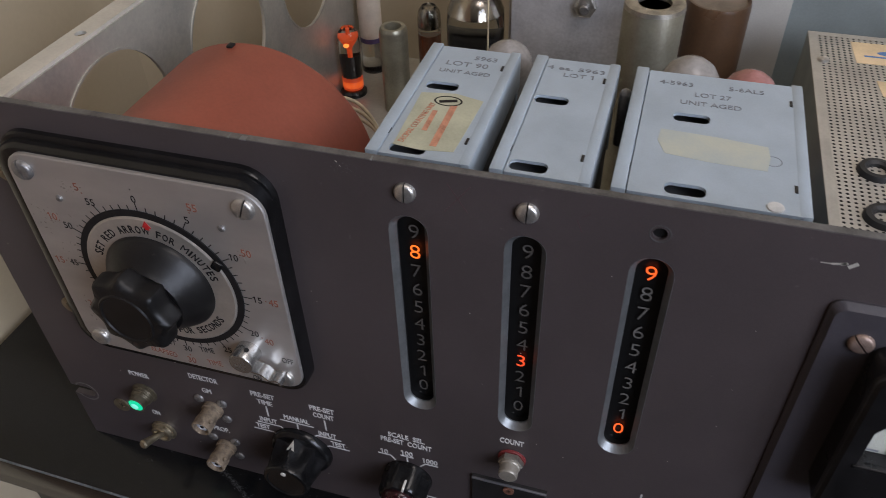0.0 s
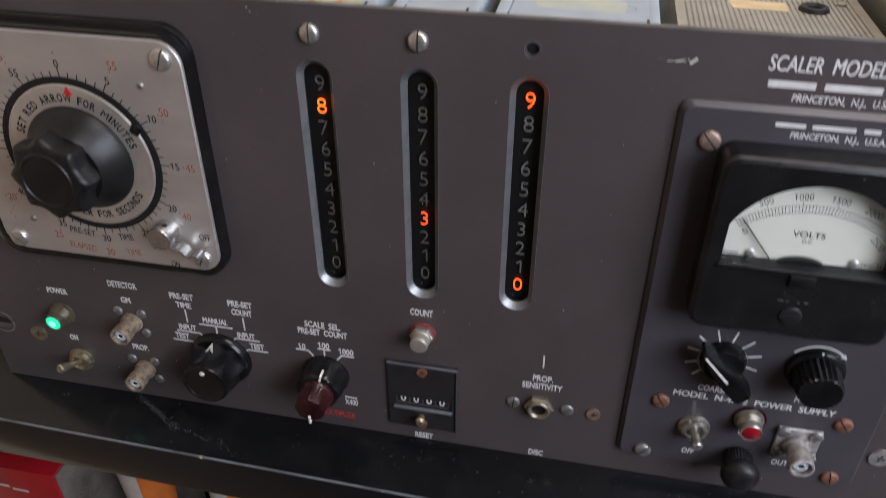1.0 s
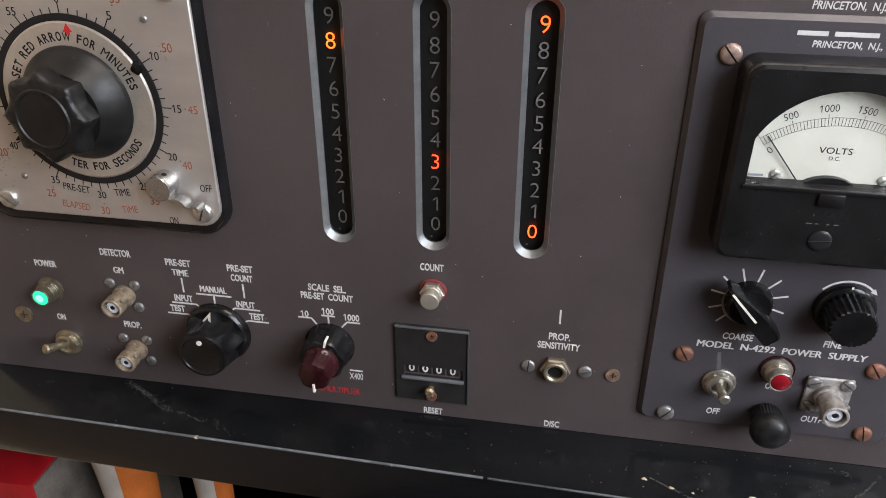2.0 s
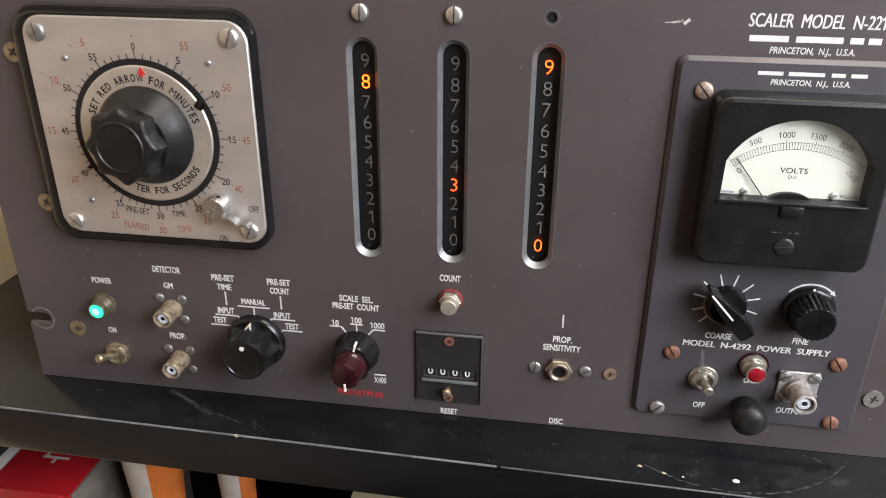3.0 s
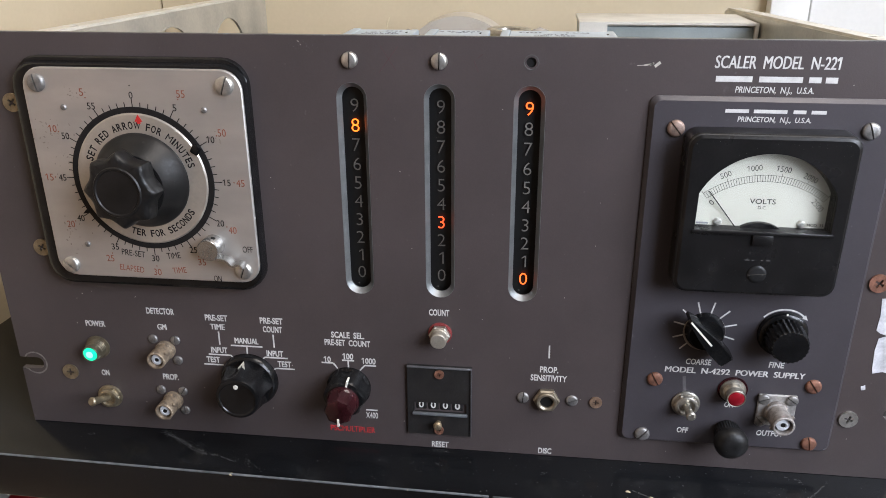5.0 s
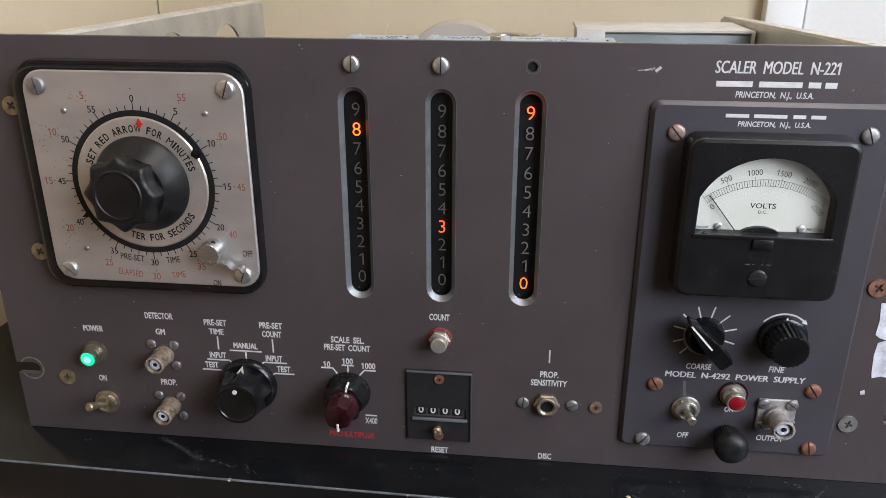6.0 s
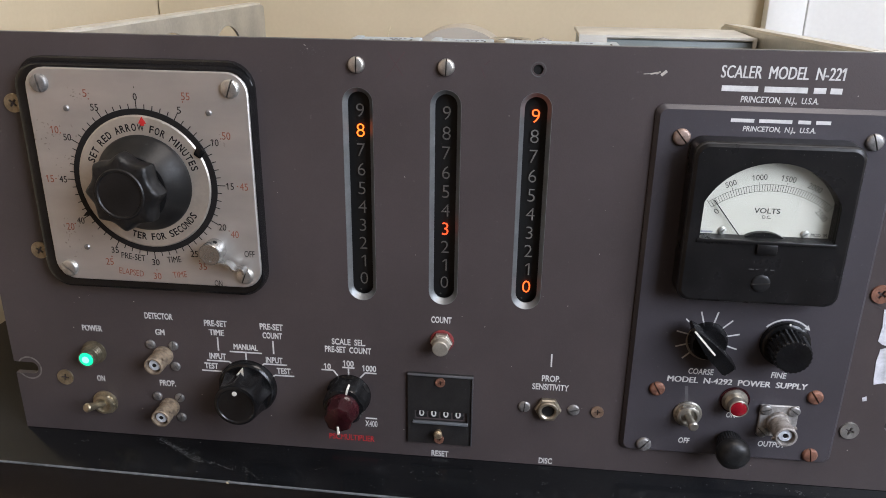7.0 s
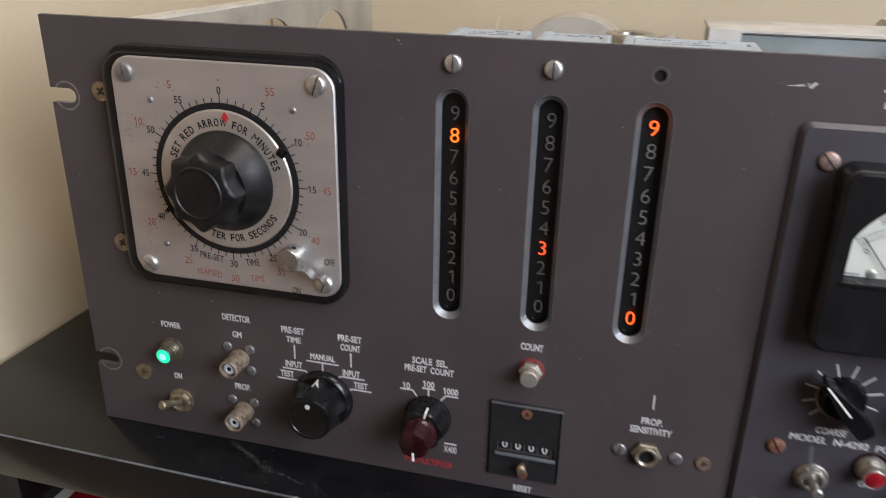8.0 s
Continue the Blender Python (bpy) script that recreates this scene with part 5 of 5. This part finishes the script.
def glass_tip(cx, cy, z, r, material, label):
    ob = part("tube_tip", lathe((cx, cy, z - 26), UP, [(r, 0), (r, 24), (r * 0.93, 24 + r * 0.35), (r * 0.72, 24 + r * 0.68), (r * 0.4, 24 + r * 0.9), (r * 0.12, 24 + r), (0, 24 + r * 1.05)], 28), material)
    return tagged(ob, label, "electron tube", "module tubes")


# ---- the timer's housing and its wires ----
housing = thing("timer_housing", TX, 45, 99, "reddish-brown fibre cylinder round the timer's works", "housing")
part("fibre_sleeve", lathe((TX, 4, TZ), (0, 1, 0), [(56.5, 0), (56.5, 82), (55.4, 84.5), (52, 85)], 96), FIBRE, housing)
part("rear_cap", lathe((TX, 84, TZ), (0, 1, 0), [(53, 0), (53, 1.5), (0, 1.5)], 64), CHASSIS, housing)
part("clip", box(TX - 7.6, TX - 4.6, 81, 85, TZ + 55.6, TZ + 57.2, 0.6), INK, housing, "small black clip")
for k in range(3):
    pts = [(-110 - 3 * k, 84, 186 - 3 * k), (-104 - k, 91, 187 - 4 * k), (-95 + 2 * k, 95 - k, 180 - 4 * k), (-86 + 2.5 * k, 92 - 2 * k, 166 - 4 * k), (-78 + 3 * k, 84 - 4 * k, 140 - 4 * k), (-73 + 2 * k, 70, 100), (-71, 60, 58)]
    smooth_pts = []
    for q in range(len(pts) - 1):
        p0, p1, p2, p3 = (Vector(pts[max(0, min(len(pts) - 1, q + o))]) for o in (-1, 0, 1, 2))
        for f in (0.0, 0.2, 0.4, 0.6, 0.8):
            smooth_pts.append(0.5 * (2 * p1 + (p2 - p0) * f + (2 * p0 - 5 * p1 + 4 * p2 - p3) * f * f + (3 * p1 - p0 - 3 * p2 + p3) * f ** 3))
    part("lead_wire", tube(smooth_pts + [Vector(pts[-1])], 0.9, 8), WIRE, housing, "cream insulated wire")


# ---- tubes and cans on the deck ----
def tube_body(name, cx, cy, z0, r, h, label, group="tubes on the deck"):
    ob = thing(name, cx, cy, z0, label, "electron tube", group)
    part("envelope", lathe((cx, cy, z0 + 4), UP, [(r * 0.9, 0), (r, 2), (r, h - r * 1.2), (r * 0.9, h - r * 0.6), (r * 0.6, h - r * 0.2), (r * 0.2, h - 4), (r * 0.14, h), (0, h)], 28), GLASS, ob)
    part("base", lathe((cx, cy, z0), UP, [(r * 1.25, 0), (r * 1.25, 2.5), (r * 1.0, 4.2), (0, 4.2)], 24), BLACK, ob)
    return ob


DZ = 58
glow = tube_body("glow_tube", -194, 300, DZ, 8.2, 52, "small glass tube glowing orange on the chassis deck")
part("lower_glow", lathe((-194, 300, DZ + 5), UP, [(6.2, 0), (6.7, 2.5), (6.4, 7), (5.0, 11), (3.0, 14), (0, 15)], 24), GLOW, glow)
part("glow_ring", lathe((-194, 300, DZ + 7), UP, [(6.6, 0), (6.95, 1.2), (6.95, 3.2), (6.5, 5.0)], 24, caps=False), GLOWBAND, glow)
part("glow_column", lathe((-194, 300, DZ + 12), UP, [(1.6, 0), (1.0, 12), (1.4, 27), (0, 27)], 14), GLOW, glow)
part("glow_cap", lathe((-194, 300, DZ + 37), UP, [(0.8, 0), (1.8, 3), (4.2, 7.4), (5.6, 9.2), (5.4, 10.4), (2.2, 11.4), (0, 11.6)], 24), GLOW, glow)
part("upper_glow", lathe((-194, 296.4, DZ + 42), (0, -0.7, 0.7), [(1.6, 0), (1.9, 0.8), (1.2, 1.8), (0, 2.0)], 16), GLOWCORE, glow)
part("top_tip", lathe((-194, 300, DZ + 49), UP, [(1.0, 0), (1.0, 5), (0, 6.4)], 12), GLOW, glow)
part("grid_cage", lathe((-194, 300, DZ + 12), UP, [(5.4, 3), (5.4, 21), (5.1, 21), (5.1, 3)], 10), PLATE, glow)

cap = thing("paper_capacitor", -192, 340, DZ, "cream-labelled tube with a purple band", "capacitor")
part("glass_foot", lathe((-192, 340, DZ), UP, [(9, 0), (9, 26), (0, 26)], 24), GLASS, cap)
part("purple_band", lathe((-192, 340, DZ + 26), UP, [(9.3, 0), (9.3, 4), (0, 4)], 24), PURPLE, cap)
part("label_sleeve", lathe((-192, 340, DZ + 30), UP, [(9.2, 0), (9.2, 34), (7.6, 36), (0, 36)], 24), LABEL, cap)

can = thing("shield_can", -153, 288, DZ, "dull grey metal tube shield with an open top", "tube shield", "shield cans")
part("can_wall", lathe((-153, 288, DZ), UP, [(10.2, 0), (10.2, 62), (9.6, 64.5), (8.6, 66), (6.2, 66), (5.8, 64), (5.8, 40)], 36), SHIELD, can)
# Black disc paints the shade inside the open top.
part("dark_opening", lathe((-153, 288, DZ + 56), UP, [(5.9, 0), (0, 0.2)], 24), VOID, can)
part("spring_clip", tube([(-143, 282, DZ), (-141.6, 281, DZ + 10), (-143, 282, DZ + 14)], 1.0, 6), CHROME, can)

amber = tube_body("amber_tube", -141, 334, DZ, 9.0, 60, "small tube with an amber body and dark silvered top")
part("amber_core", lathe((-141, 334, DZ + 6), UP, [(6.5, 0), (6.5, 34), (0, 34)], 20), AMBER, amber)
part("silvered_top", lathe((-141, 334, DZ + 46), UP, [(8.3, 0), (7.9, 8), (4.8, 14), (0, 16)], 24), GETTER, amber)

big = thing("power_tube", -95, 298, DZ, "large glass tube with a black plate and silvered dome", "electron tube", "tubes on the deck")
part("octal_base", lathe((-95, 298, DZ), UP, [(17, 0), (17, 18), (15.5, 20), (0, 20)], 32), BLACK, big)
part("envelope", lathe((-95, 298, DZ + 19), UP, [(15.5, 0), (19.5, 8), (20.2, 50), (19.6, 62), (16, 71), (9, 76), (0, 78)], 40), GLASS, big)
part("plate", box(-109, -81, 288, 308, DZ + 26, DZ + 66, 4, 3), PLATE, big, "blackened metal plate")
part("silvered_dome", lathe((-95, 298, DZ + 19), UP, [(19.0, 60.5), (15.6, 70), (8.8, 75.0), (0, 76.8)], 40), GETTER, big)

drum = thing("silver_choke", -20, 300, DZ, "silver arched metal can with a central bolt", "transformer can")
arch2 = [(-72, DZ), (32, DZ)] + [(-20 + 52 * math.cos(radians(a)), 152 + 52 * math.sin(radians(a))) for a in range(0, 181, 6)]
part("arched_body", slab(arch2, [], 300, 340), mat("bright_can", (0.46, 0.42, 0.36), 0.5, 0.2, 0.12, 20, 500), drum)
part("face_plate", box(-70, 30, 296.5, 300.2, 60, 184, 1.5), mat("grey_face", (0.6, 0.6, 0.61), 0.4, 0.3, 0.2, 30, 500), drum)
hex_nut(-20, 150, 296.4, 7.5, 5.0, drum, STEEL)
part("stud", lathe((-20, 291.6, 150), OUT, [(3.2, 0), (3.2, 4), (2.6, 4.6), (0, 4.6)], 16), DULL, drum)

CX2, CY2, CH = 26.0, 180.0, 149.5
can2 = thing("tall_shield_can", CX2, CY2, DZ, "tall grey-green metal can with a bright open rim", "tube shield", "shield cans")
part("can_wall", lathe((CX2, CY2, DZ), UP, [(14.8, 0), (14.8, CH - 2.6), (13.9, CH - 0.2), (12.0, CH), (8.4, CH - 0.8), (8.0, CH - 24)], 44), SHIELD, can2)
part("bright_rim", lathe((CX2, CY2, DZ + CH - 2.2), UP, [(15.0, 0), (14.6, 2.2), (12.6, 2.8), (8.2, 2.1), (8.0, 0)], 44), NICKEL, can2)
# Opening's shade put in as a black disc.
part("dark_opening", lathe((CX2, CY2, DZ + CH - 10), UP, [(8.1, 0), (0, 0.2)], 24), VOID, can2)

brown = thing("brown_can", 58, 232, DZ, "brown bakelite cylinder with a paler card top", "capacitor")
part("can_wall", lathe((58, 232, DZ), UP, [(17, 0), (17, 130), (16.4, 132), (15, 132), (15, 130.5)], 44), BROWN, brown)
part("card_top", lathe((58, 232, DZ + 130), UP, [(15.2, 0), (15.2, 0.8), (0, 1.0)], 36), BROWNTOP, brown)

case = thing("transformer_case", 138, 280, DZ, "grey-green metal case with a pale raised rim", "transformer case")
part("case_body", box(77, 202, 246, 312, DZ, 203, 1.5), TEAL, case)
part("case_rim", slab([(75.5, DZ), (203.5, DZ), (203.5, 206), (75.5, 206)], [[(96, DZ + 6), (201, DZ + 6), (201, 204.4), (96, 204.4)]], 243, 246.5), PALE, case, "pale painted rim")
part("case_lid", box(75.5, 203.5, 246, 313, 203, 206, 0.8), PALE, case)

# perforated cover of the supply
cover = thing("perforated_cover", 149, 112, DZ, "beige perforated metal cover with old labels and grommets", "metal cover")
X0, X1, Y0, Y1, ZC = 102.6, 197.0, 12.0, 213.0, 186.0
sheet = bmesh.new()
pitch = 2.62
nx, ny = int((X1 - X0 - 6) / pitch), int((Y1 - Y0 - 6) / pitch)
ox, oy = X0 + (X1 - X0 - nx * pitch) / 2, Y0 + (Y1 - Y0 - ny * pitch) / 2
grid = [[sheet.verts.new((ox + i * pitch, oy + j * pitch, ZC)) for j in range(ny + 1)] for i in range(nx + 1)]
for i in range(nx):
    for j in range(ny):
        cx, cy = ox + (i + 0.5) * pitch, oy + (j + 0.5) * pitch
        hole = [sheet.verts.new((cx + 0.68 * math.cos(radians(45 * k + 22.5)), cy + 0.68 * math.sin(radians(45 * k + 22.5)), ZC)) for k in range(8)]
        c = (grid[i + 1][j + 1], grid[i][j + 1], grid[i][j], grid[i + 1][j])
        for q in range(4):
            a, b = hole[2 * q], hole[(2 * q + 1) % 8]
            sheet.faces.new((c[q], b, a))
            sheet.faces.new((c[q], c[(q + 1) % 4], hole[(2 * q + 2) % 8], b))
part("perforated_top", sheet, MESHMAT, cover, "perforated beige sheet")
ex, ey = ox + nx * pitch, oy + ny * pitch
for x0, x1, y0, y1 in ((X0, ox, Y0, Y1), (ex, X1, Y0, Y1), (ox, ex, Y0, oy), (ox, ex, ey, Y1)):
    part("plain_border", box(x0, x1, y0, y1, ZC - 0.8, ZC), MESHMAT, cover)
for x0, x1, y0, y1 in ((X0, X0 + 1, Y0, Y1), (X1 - 1, X1, Y0, Y1), (X0, X1, Y0, Y0 + 1), (X0, X1, Y1 - 1, Y1)):
    part("cover_side", box(x0, x1, y0, y1, DZ, ZC - 0.8), TEAL, cover)
# Added black block: the shade seen through the perforations, as colour.
part("shaded_inside", box(X0 + 3, X1 - 3, Y0 + 3, Y1 - 3, DZ + 10, ZC - 14), VOID, cover)
for cx, cy in ((122.5, 92), (122, 62), (171.5, 157)):
    part("grommet", lathe((cx, cy, ZC - 1), UP, [(7.6, 0), (7.6, 1.6), (6.8, 3.2), (5.0, 3.4), (3.8, 2.4), (3.6, 0.5), (0, 0.5)], 28), RUBBER, cover, "black rubber grommet")
for cx, cy in ((108, 182), (187, 168)):
    part("screw", lathe((cx, cy, ZC), UP, [(2.6, 0), (2.4, 1.2), (1.2, 1.8), (0, 1.9)], 18), STEEL, cover)
lab = part("label_strip", slab([(122, 205), (176, 205), (178, 184), (123, 183)], [], ZC, ZC + 0.2, lambda u, v, w: Vector((u, v, w))), TAN, cover, "tan label with a blue oval")
part("blue_oval", slab([(152 + 19 * math.cos(radians(a)), 195 + 3.6 * math.sin(radians(a))) for a in range(0, 360, 15)], [], ZC + 0.2, ZC + 0.26, lambda u, v, w: Vector((u, v, w))), BLUEINK, lab)
part("blue_bar", box(127, 140, 190, 191.4, ZC + 0.2, ZC + 0.26), BLUEINK, lab)
part("label_strip", slab([(130, 167), (159, 166), (158.6, 152), (131.5, 153)], [], ZC, ZC + 0.2, lambda u, v, w: Vector((u, v, w))), TAN, cover, "small tan label")
part("label_strip", slab([(140, 82), (170, 81), (170, 67), (141, 68)], [], ZC, ZC + 0.2, lambda u, v, w: Vector((u, v, w))), TAN, cover, "small tan label")

glass_tip(-31, 111, 205, 11, CLOUDY, "cloudy rounded glass tube tip behind a module")
glass_tip(46.5, 112, 205, 12.5, CLOUDY, "cloudy rounded glass tube tip behind a module")
glass_tip(70.5, 112, 203, 11.5, PINKGLASS, "pinkish rounded glass tube tip behind a module")
glass_tip(22.2, 96, 206, 2.6, CLOUDY, "thin cloudy glass rod between two modules")
wire = part("wire_whisker", tube([(-62, 200, 58), (-62, 200, 190), (-60.5, 201, 208), (-59, 202, 212)], 0.5, 6), WIRE)
tagged(wire, "thin bare wire standing up from the chassis", "wire")
